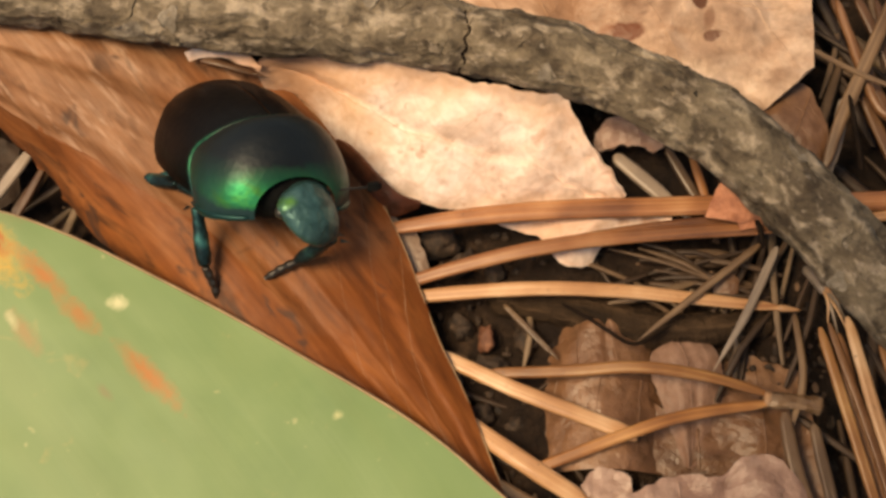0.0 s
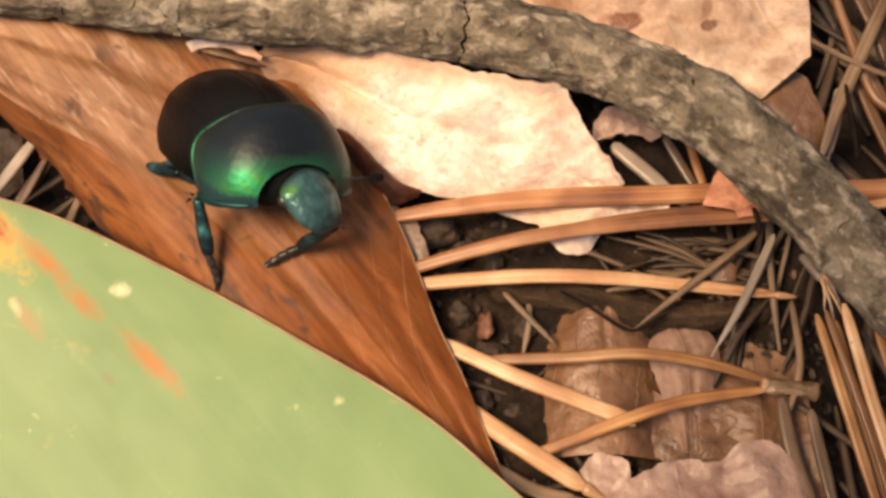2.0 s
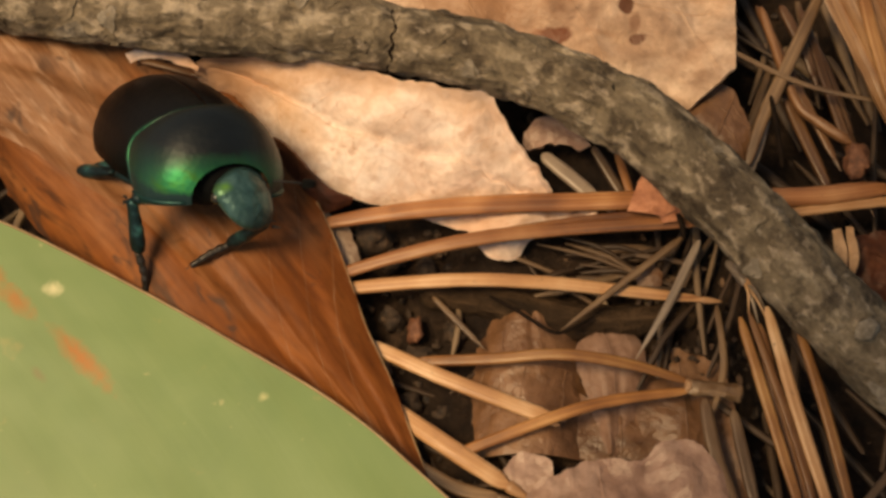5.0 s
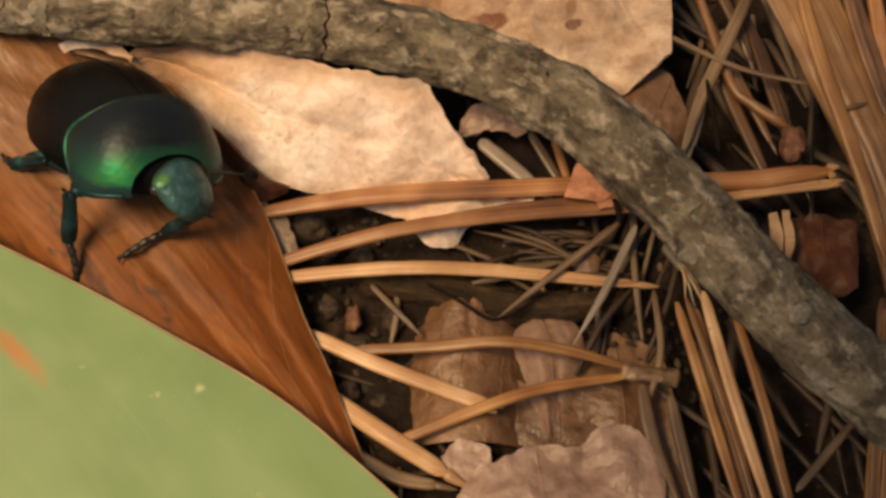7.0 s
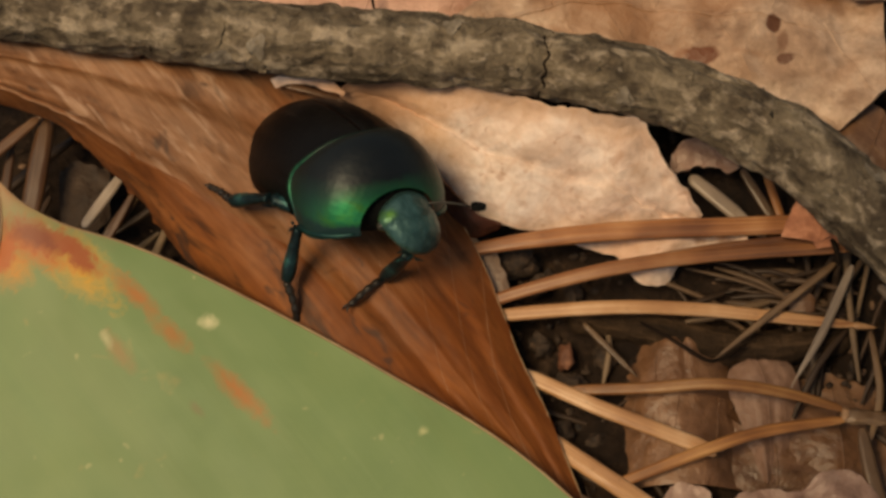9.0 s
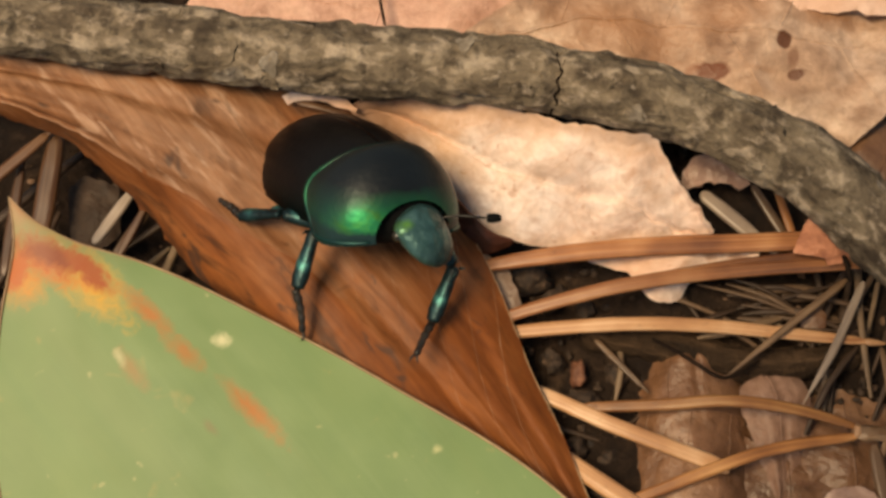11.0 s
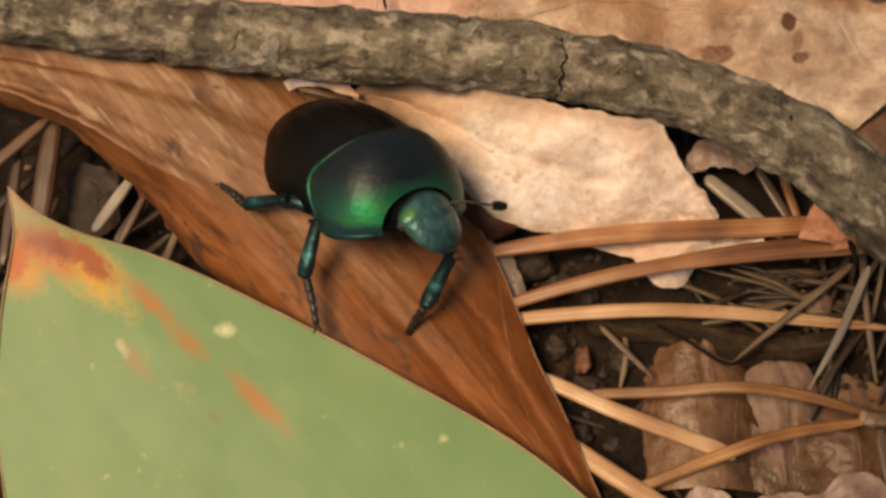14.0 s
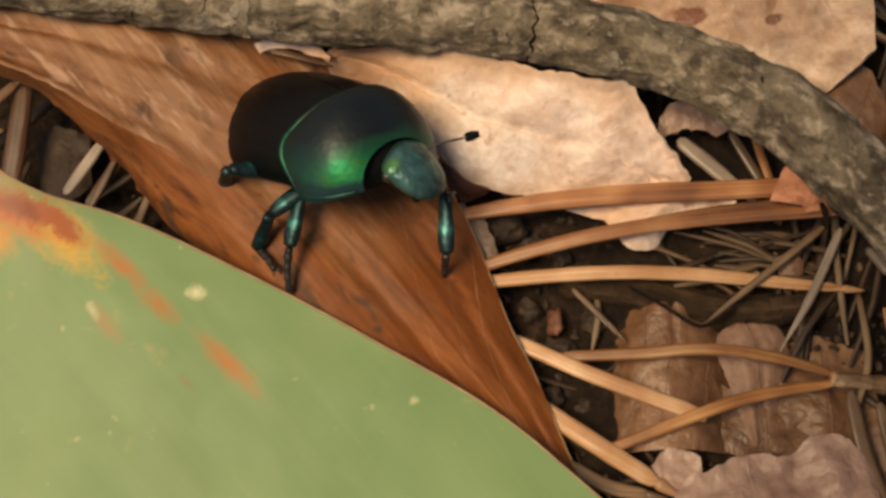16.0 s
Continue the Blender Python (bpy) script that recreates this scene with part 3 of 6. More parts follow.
def needle(pts, width, material, label, name="pine_needle", group="fallen pine needles", n=26, ends=(0.8, 1, 1, 0.7)):
    me = tube(name, pts, [width / 2 * e for e in ends], 16, n, 0.6, 0.07, pts[0][0], True, 0.28)
    ob = tagged(made(name, me, material), label, "pine needle", group)
    if "broken" in label:
        a, b = np.array(pts[-2]), np.array(pts[-1])
        d = (b - a) / np.linalg.norm(b - a)
        for k in (-1, 1):
            off = np.array((-d[1], d[0], 0)) * width * 0.2 * k
            made("splinter", tube("splinter", [tuple(b - d * 0.4 + off), tuple(b + d * 0.1 + off), tuple(b + d * (0.35 + 0.15 * k) + off)], [width * 0.24, width * 0.2, width * 0.08], 8, 10, 0.6), MAT_STRAW, ob, "pale splintered end")
    else:
        a, b = (np.array(pts[1]), np.array(pts[0])) if "tip" in label else (np.array(pts[-2]), np.array(pts[-1]))
        d = (b - a) / np.linalg.norm(b - a)
        r = width / 2 * (ends[0] if "tip" in label else ends[-1])
        made("tip", tube("tip", [tuple(b - d * 0.25), tuple(b + d * width * 0.6), tuple(b + d * width * 1.3)], [r * 0.9, r * 0.62, r * 0.2], 10, 10, 0.6), material, ob, "tapered needle tip")
    return ob


def holder(name, label, category, at=(0, 0, 0), group=""):
    ob = new(name)
    ob.empty_display_size = 0.002
    ob.matrix_basis = Matrix.Translation(Vector(at) * MM)
    return tagged(ob, label, category, group)


# ---- ground ----
def hollow(x, y):
    """How far the soil lies lower in the pits between the leaves."""
    def dip(cx, cy, rx, ry):
        return math.exp(-((x - cx) / rx) ** 4 - ((y - cy) / ry) ** 4)
    return 4.5 * max(dip(34, 24, 9, 12), dip(34, 46, 10, 9), dip(-30, 41, 9, 6))


def make_ground():
    """Dark humus under the litter, one sheet out to the horizon."""
    near = np.linspace(-62, 62, 150)
    out = 62 * np.geomspace(1.05, 6000, 22)
    xs = np.r_[-out[::-1], near, out] + 2
    ys = np.r_[-out[::-1], near * 0.75, out] + 36
    V = np.zeros((len(xs), len(ys), 3))
    for i, x in enumerate(xs):
        for j, y in enumerate(ys):
            z = -1.6
            if abs(x) < 400 and abs(y) < 400:
                z += 1.1 * fuzz((x, y, 0), 0.12, 2, 3) + 0.45 * fuzz((x, y, 0), 0.6, 5, 3)
                z -= hollow(x, y)
            V[i, j] = x, y, min(z, 0.3)
    ob = made("ground", grid_mesh("ground", V, uv=V[..., :2] * MM), MAT_SOIL)
    tagged(ob, "dark brown forest soil of crumbled humus", "ground", kind="structure")


make_ground()


# ---- leaves ----
def make_green_leaf():
    A = [(-33.3, 38.5, 8.0), (-32.9, 35.6, 7.2), (-33.6, 31.1, 6.0), (-33.7, 26.2, 5.0), (-33.0, 19.9, 4.0), (-30, 6, 2.5), (-24, -14, 0.0)]
    B = [(-33.3, 38.5, 8.0), (-31.6, 37.0, 7.6), (-28.9, 35.7, 7.1), (-24.9, 34.6, 6.5), (-19.9, 32.5, 6.0), (-9.1, 26.9, 5.0), (1.6, 20.0, 4.0), (12, 8, 2.5), (18, -14, 0.0)]
    ob = leaf("broad_leaf", A, B, MAT_GREEN, "large smooth green leaf with a rusty brown tip and orange streaks", 90, 44, 0.4, 0.18, 0.16, 0.0, 4, 0.35)
    made("margin", tube("margin", B, [0.07, 0.09, 0.09, 0.08], 7, 80), MAT_EDGE, ob, "thin pale leaf edge")
    made("margin", tube("margin", A, [0.07, 0.08, 0.08, 0.07], 7, 60), MAT_EDGE, ob, "thin pale leaf edge")


def make_rust_leaf():
    """Long curled leaf: main blade, and a rim folded down along one side."""
    A = [(-44.2, 51.7, 6.1), (-31.0, 50.2, 6.1), (-18.2, 48.2, 5.6), (-10.6, 45.5, 3.2), (-5.6, 40.2, 2.3), (-2.6, 34.9, 2.0), (-0.3, 28.6, 1.8), (1.5, 24.7, 1.6), (4.2, 17.5, 1.4)]
    R = [(-42.1, 49.1, 5.8), (-35.0, 46.1, 6.0), (-29.7, 43.7, 6.1), (-26.3, 41.5, 6.1), (-22.2, 39.3, 6.1), (-19.2, 37.3, 5.9), (-16.3, 35.6, 5.6), (-14.2, 34.3, 5.4), (-9.5, 29.7, 4.6), (-6.1, 26.2, 3.8), (-2.6, 23.0, 2.8), (3.4, 16.8, 1.6)]
    B = [(-42.8, 49.4, 3.6), (-35.8, 46.3, 3.4), (-31.1, 44.5, 3.2), (-28.1, 41.8, 2.8), (-25.7, 39.7, 2.6), (-23.4, 36.6, 2.6), (-20.5, 33.8, 2.8), (-17.6, 31.3, 3.2), (-14.0, 26.0, 3.2), (-10.2, 23.0, 2.8), (-6.2, 20.2, 2.0), (2.8, 16.2, 0.6)]

    def ribs(u, f):
        """Long folds: a valley beside the folded rim, a ridge down the middle, finer pleats towards the tip."""
        tip, base = min(1.0, 2.2 * u), max(0.0, 1 - 1.7 * u)
        fold = -0.55 * math.exp(-((f - 0.9) / 0.07) ** 2) + 0.3 * math.exp(-((f - 0.62) / 0.16) ** 2) - 0.3 * math.exp(-((f - 0.42) / 0.08) ** 2)
        fold += 0.16 * math.exp(-((f - 0.75) / 0.03) ** 2) - 0.12 * math.exp(-((f - 0.52) / 0.03) ** 2) + 0.2 * math.exp(-((f - 0.28) / 0.1) ** 2)
        flat = 0.5 * math.exp(-((f - 0.96) / 0.06) ** 2) - 0.9 * math.exp(-((f - 0.80) / 0.11) ** 2) - 0.5 * math.sin(math.pi * f) - 0.35 * math.exp(-((f - 0.45) / 0.05) ** 2)
        pleat = (0.05 * math.sin(f * 21 + 3 * math.sin(u * 5)) + 0.02 * math.sin(f * 53 + 5 * math.sin(u * 3 + 1))) * (1 - u) ** 0.7
        return pleat + fold * tip * (1 - u) ** 0.35 + flat * base

    V1, U1 = surface(A, R, 120, 84, 0.75, 0.2, 0.2, 0.12, 7, ribs)
    V2, U2 = surface(R, B, 120, 20, 0.7, 0.15, 0.3, 0.0, 8)
    V2[:, -1] += np.array([[0.3 * fuzz(p, 0.8, 3), 0.3 * fuzz(p, 0.8, 5), 0] for p in V2[:, -1]])
    V2[:, 0] = V1[:, -1]
    U2 = U2 + (U1[:, -1:] - U2[:, :1])
    ob = made("dry_leaf", sheet_mesh("dry_leaf", V1, U1, 0.25), MAT_RUST)
    made("folded_rim", sheet_mesh("folded_rim", V2, U2, 0.25), MAT_RIMLEAF, ob, "smooth orange-brown rim folded down")
    tagged(ob, "long curled mahogany-brown dry leaf with a folded rim", "leaf")
    made("margin", tube("margin", [tuple(q) for q in V1[44::6, 0]], [0.03, 0.045, 0.045, 0.04], 7, 70), MAT_EDGE, ob, "thin pale leaf edge")
    for k in range(9):
        u0 = 0.04 + 0.085 * k
        add_vein(ob, V1, (u0, 0.03), (min(0.97, u0 + 0.24), 0.93), 0.022, MAT_RUST)


RIBS = [((0.5, 0.03), (0.52, 0.97), 0.09)] + [((0.5, 0.15 + 0.17 * k), (0.1 if k % 2 else 0.9, 0.05 + 0.17 * k), 0.05) for k in range(5)]
make_green_leaf()
make_rust_leaf()
leaf("dry_leaf", [(-12.1, 45.6, 5.6), (-11.0, 46.0, 6.1), (-6.8, 45.6, 6.5), (-2.1, 44.8, 6.7), (2.3, 43.9, 6.7), (7.0, 42.9, 6.5), (8.3, 42.2, 5.7), (9.5, 40.7, 4.1), (10.7, 39.1, 2.8), (11.7, 38.0, 1.8)],
     [(-11.6, 45.0, 3.8), (-9.6, 44.9, 3.0), (-8.2, 43.2, 2.1), (-7.0, 41.2, 1.7), (-6.0, 39.8, 1.5), (-4.5, 38.5, 1.4), (-1.5, 37.7, 1.4), (2.4, 37.4, 1.2), (8.0, 37.5, 1.1), (11.5, 37.8, 1.4)],
     MAT_PALE, "pale cream dry leaf under the branch, brittle and creased", 110, 70, 0.7, 0.55, 0.24, 0.35, 11, lift=lambda u, f: min(1.0, 6 * u) * (0.45 * math.exp(-(f / 0.05) ** 2) - 0.35 * math.exp(-((f - 0.3 - 0.35 * u) / 0.05) ** 2) + 0.2 * math.sin(u * 23 + 4 * f) * (1 - f)),
     veins=[((0.16, 0.42), (0.95, 0.6), 0.07)] + [((0.22 + 0.10 * k, 0.44 + 0.02 * k), (0.31 + 0.10 * k, 0.06 if k % 2 else 0.92), 0.04) for k in range(7)])
leaf("leaf_fragment", [(1.8, 37.3, 1.1), (4.6, 37.2, 1.3), (9, 37.2, 1.5), (14.8, 37.2, 1.4)], [(1.9, 36.9, 0.9), (4.6, 36.4, 0.9), (6.2, 35.7, 0.9), (7.2, 34.2, 0.6), (8.4, 33.7, 0.6), (9.6, 34.2, 0.6), (10.9, 35.6, 1.0), (14.6, 36.0, 1.2)],
     MAT_PALE, "torn cream scrap of dry leaf under reddish needles", 60, 24, 0.5, 0.4, 0.35, 0.25, 13, lift=lambda u, f: 0.3 * math.sin(u * 12 + 3 * f))
leaf("dry_leaf", [(-4.4, 52.5, 3.4), (-2.5, 53.8, 3.7), (-0.3, 55.1, 3.9), (4, 60, 3.8), (15, 61, 3.5), (25.2, 59, 3.0)], [(-4.6, 52.2, 3.2), (-1.5, 49.6, 3.0), (4, 47.0, 3.0), (13, 44.6, 2.8), (20.3, 43.8, 2.6), (24.2, 46.4, 3.0)],
     MAT_SPOT, "tan dry leaf with brown eaten spots behind the branch", 110, 70, 0.5, 0.9, 0.16, 0.25, 17, lift=lambda u, f: 0.6 * min(1.0, 4 * u) * math.sin(u * 17 + 3.5 * f) * (0.4 + 0.6 * f) + 0.12 * math.sin(u * 47 + 9 * f + 1) * min(1.0, 4 * u),
     veins=[((0.02, 0.5), (0.98, 0.55), 0.13)] + [((0.14 + 0.12 * k, 0.51), (0.24 + 0.12 * k, 0.06 if k % 2 else 0.94), 0.07) for k in range(7)])
leaf("dry_leaf", [(11, 64, 5.0), (18, 64, 5.2), (29, 63, 5.0)], [(12.5, 56.2, 3.7), (17, 53.9, 3.9), (24.8, 53.2, 3.9)],
     MAT_PALE, "pale dry leaf lying on the spotted leaf", 40, 24, 0.3, 0.3, 0.25, 0.4, 19, veins=RIBS)
leaf("dry_leaf", [(-20.5, 62, 2.8), (-11, 65, 3.2), (-2, 64, 2.6), (5, 63, 1.6)], [(-24.6, 54.6, 1.8), (-20, 50.5, 1.6), (-10, 49.5, 1.4), (-3.6, 49.6, 1.2), (1.5, 49.5, 0.6)],
     MAT_ROSE, "pinkish dry leaf behind the branch", 50, 40, 0.8, 0.7, 0.2, 0.4, 23, veins=RIBS)
leaf("dry_leaf", [(8.6, 15, 0.6), (9.6, 17.3, 0.8), (10.6, 18.5, 1.0), (12.4, 19.5, 1.2), (15.2, 20.3, 1.3), (17.0, 20.0, 1.4), (18.4, 21.1, 1.5), (20.7, 21.0, 1.3), (22.4, 18.6, 0.8)], [(9, 11, 0.4), (12, 11.5, 0.6), (15, 11.5, 0.8), (19, 11.5, 0.6), (21.5, 11, 0.4)],
     MAT_PINK, "flat pinkish-brown dry leaf on the soil", 70, 44, 0.6, 0.8, 0.26, 0.3, 29, lift=lambda u, f: 0.2 * math.sin(u * 17 + 5 * f) * (1 - f),
     veins=[((0.45, 0.02), (0.5, 0.98), 0.06)] + [((0.46, 0.1 + 0.16 * k), (0.12 if k % 2 else 0.85, 0.0 + 0.16 * k), 0.03) for k in range(5)])
leaf("dry_leaf", [(9.5, 30.9, -1.0), (7.7, 30.2, -1.1), (6.4, 28.0, -1.4), (6.0, 25.2, -1.6), (5.6, 20.6, -1.7)], [(10.5, 31.0, -1.0), (12.6, 30.2, -1.1), (13.6, 28.0, -1.3), (14.0, 25.2, -1.5), (14.4, 20.6, -1.6)],
     MAT_BROWN, "curled brown dry leaf half rotted", 60, 44, 2.3, 0.25, 0.3, 0.12, 31, veins=RIBS, lift=lambda u, f: (0.1 * math.sin(f * 19 + 9 * u) - 0.45 * math.exp(-((f - 0.55) / 0.04) ** 2)) * max(0.0, 1 - 1.5 * u))
leaf("dry_leaf", [(14.6, 29.1, -0.4), (13.4, 28.4, -0.6), (13.2, 27.0, -0.6), (14.0, 24.4, -0.6), (14.6, 22.2, -0.6), (15.2, 20.9, -0.7)], [(15.1, 29.2, -0.4), (17.0, 29.0, -0.6), (17.8, 27.4, -0.7), (17.2, 24.2, -0.8), (16.5, 22.0, -0.8), (15.7, 20.8, -0.7)],
     MAT_DULL, "narrow dull pink-brown dry leaf with a midrib", 50, 30, 1.5, 0.25, 0.35, 0.12, 37, veins=[((0.02, 0.5), (0.98, 0.5), 0.06)], lift=lambda u, f: 0.2 * math.exp(-((f - 0.3) / 0.12) ** 2) - 0.15 * math.exp(-((f - 0.6) / 0.1) ** 2))
leaf("dry_leaf", [(11.4, 26.3, -1.1), (14, 24.8, -0.9), (18, 22.8, -0.9), (21, 22.2, -1.0)], [(11.0, 21.7, -1.2), (13, 20.7, -1.0), (17.5, 19.8, -0.9), (21, 19.7, -1.0)],
     MAT_BROWN, "dark brown rotting leaf beneath the needles", 34, 24, 0.5, 0.4, 0.3, 0.3, 41, veins=RIBS)
leaf("dry_leaf", [(16.8, 27.6, -1.5), (19.6, 28.4, -1.3), (23.0, 27.4, -1.5)], [(16.0, 14.5, -1.2), (20, 13.6, -1.0), (25.0, 14.8, -1.2)],
     MAT_BROWN, "brown matted leaf under the needle fan", 44, 34, 0.5, 0.7, 0.3, 0.4, 44, veins=RIBS)
leaf("leaf_fragment", [(8.4, 19.7, 0.8), (9.6, 20.7, 0.9), (11.5, 20.0, 0.9)], [(8.8, 18.2, 0.6), (9.9, 18.0, 0.7), (11.6, 19.0, 0.8)],
     MAT_PINK, "small greyish scrap of dry leaf", 20, 14, 0.2, 0.3, 0.4, 0.3, 43)
leaf("leaf_fragment", [(10.0, 42.6, 1.9), (10.9, 43.6, 2.3), (12.4, 43.3, 2.3), (13.4, 42.5, 2.2), (14.5, 41.6, 2.3)], [(9.8, 41.4, 1.6), (10.8, 41.6, 1.9), (12.2, 41.7, 2.1), (13.2, 41.6, 2.0), (13.8, 41.2, 2.1)],
     MAT_PINK, "ashen translucent scrap of dry leaf under the branch", 40, 18, 0.1, 0.25, 0.7, 0.3, 47)
# stands in for the leaf's rolled edge; the beetle's shade is its dark colour
leaf("leaf_fragment", [(-6.9, 41.6, 3.2), (-5.9, 40.8, 3.7), (-4.3, 39.0, 3.7), (-2.9, 37.9, 3.0), (-1.4, 37.5, 2.1)], [(-6.9, 40.8, 2.3), (-5.9, 38.9, 1.9), (-4.4, 37.3, 1.5), (-3.0, 36.9, 1.5), (-1.6, 37.4, 1.5)],
     MAT_DARKRED, "scrap for the curled leaf's rolled edge, its shade in the dark colour", 30, 16, 0.4, 0.2, 0.4, 0.1, 48)
leaf("leaf_fragment", [(-16.5, 46.2, 6.4), (-14.6, 46.5, 6.9), (-12.7, 46.0, 6.8), (-11.5, 45.4, 6.2)], [(-16.2, 45.8, 6.0), (-14.5, 45.9, 6.4), (-12.8, 45.4, 6.3), (-11.7, 45.1, 5.9)],
     MAT_PALE, "cream scrap of dry leaf on the curled leaf", 18, 10, 0.2, 0.2, 0.4, 0.2, 53)
leaf("dry_leaf", [(20.0, 45.6, 2.2), (23.7, 46.2, 2.2), (25.2, 43.2, 1.7), (25.0, 41.0, 1.2)], [(19.4, 41.6, 1.6), (22.0, 40.4, 1.5), (23.6, 39.4, 1.2), (24.6, 39.2, 1.0)],
     MAT_BROWN, "brown dry leaf in the shade of the branch", 30, 24, 0.5, 0.5, 0.3, 0.25, 59, veins=RIBS)
leaf("dry_leaf", [(31.9, 36.2, -1.2), (34.3, 36.6, -0.8), (36.6, 36.0, -1.0)], [(31.8, 31.2, -2.0), (34.0, 30.6, -1.8), (36.4, 31.4, -1.8)],
     MAT_DARKRED, "dark reddish-brown leaf sunk between needles", 26, 22, 0.7, 0.6, 0.35, 0.35, 83, veins=RIBS)
leaf("leaf_fragment", [(30.4, 36.0, 0.5), (30.4, 34.3, 0.5), (30.8, 32.8, 0.1)], [(30.9, 36.0, 0.9), (31.1, 34.3, 1.0), (31.0, 32.8, 0.4)],
     MAT_TAN, "pale curved husk beside the branch", 16, 10, 0.3, 0.1, 0.5, 0.06, 85)
leaf("leaf_fragment", [(31.3, 36.2, 0.6), (31.3, 33.9, 0.6), (31.2, 32.6, 0.2)], [(31.7, 36.1, 0.9), (31.9, 33.8, 1.0), (31.4, 32.6, 0.4)],
     MAT_TAN, "pale curved husk beside the branch", 16, 10, 0.3, 0.1, 0.5, 0.06, 86)

leaf("leaf_fragment", [(-5.2, 37.6, 1.1), (-3.8, 36.0, 1.2), (-2.8, 34.6, 1.1), (-1.9, 33.3, 0.8)], [(-4.4, 37.7, 0.9), (-3.1, 37.1, 0.9), (-2.1, 36.3, 0.9), (-1.2, 34.9, 0.8), (-0.8, 33.4, 0.5)],
     MAT_ASH, "greyish translucent scrap beside the curled leaf", 24, 14, 0.2, 0.3, 0.5, 0.25, 71)

# brown leaf piece whose darkness stands for the shade under the curl
leaf("leaf_fragment", [(-32.3, 43.2, -1.6), (-30.8, 44.0, -1.4), (-28.6, 42.9, -1.4)], [(-31.8, 38.9, -2.2), (-30.2, 38.3, -2.1), (-28.4, 39.9, -1.9)],
     MAT_SHADELEAF, "brown scrap of leaf beneath the curled leaf, coloured dark for shade", 22, 16, 0.5, 0.35, 0.4, 0.3, 73)

# ---- branch ----
s = Nodes("pale bark flake")
ob = s.coord()
fine = s.noise(ob, 1600, 4, 0.65)
MAT_FLAKE = s.done(s.ramp(fine, [(0.3, (0.12, 0.096, 0.068)), (0.55, (0.24, 0.20, 0.155)), (0.75, (0.40, 0.35, 0.28))]), 0.75, fine, 0.0004, 0.7)


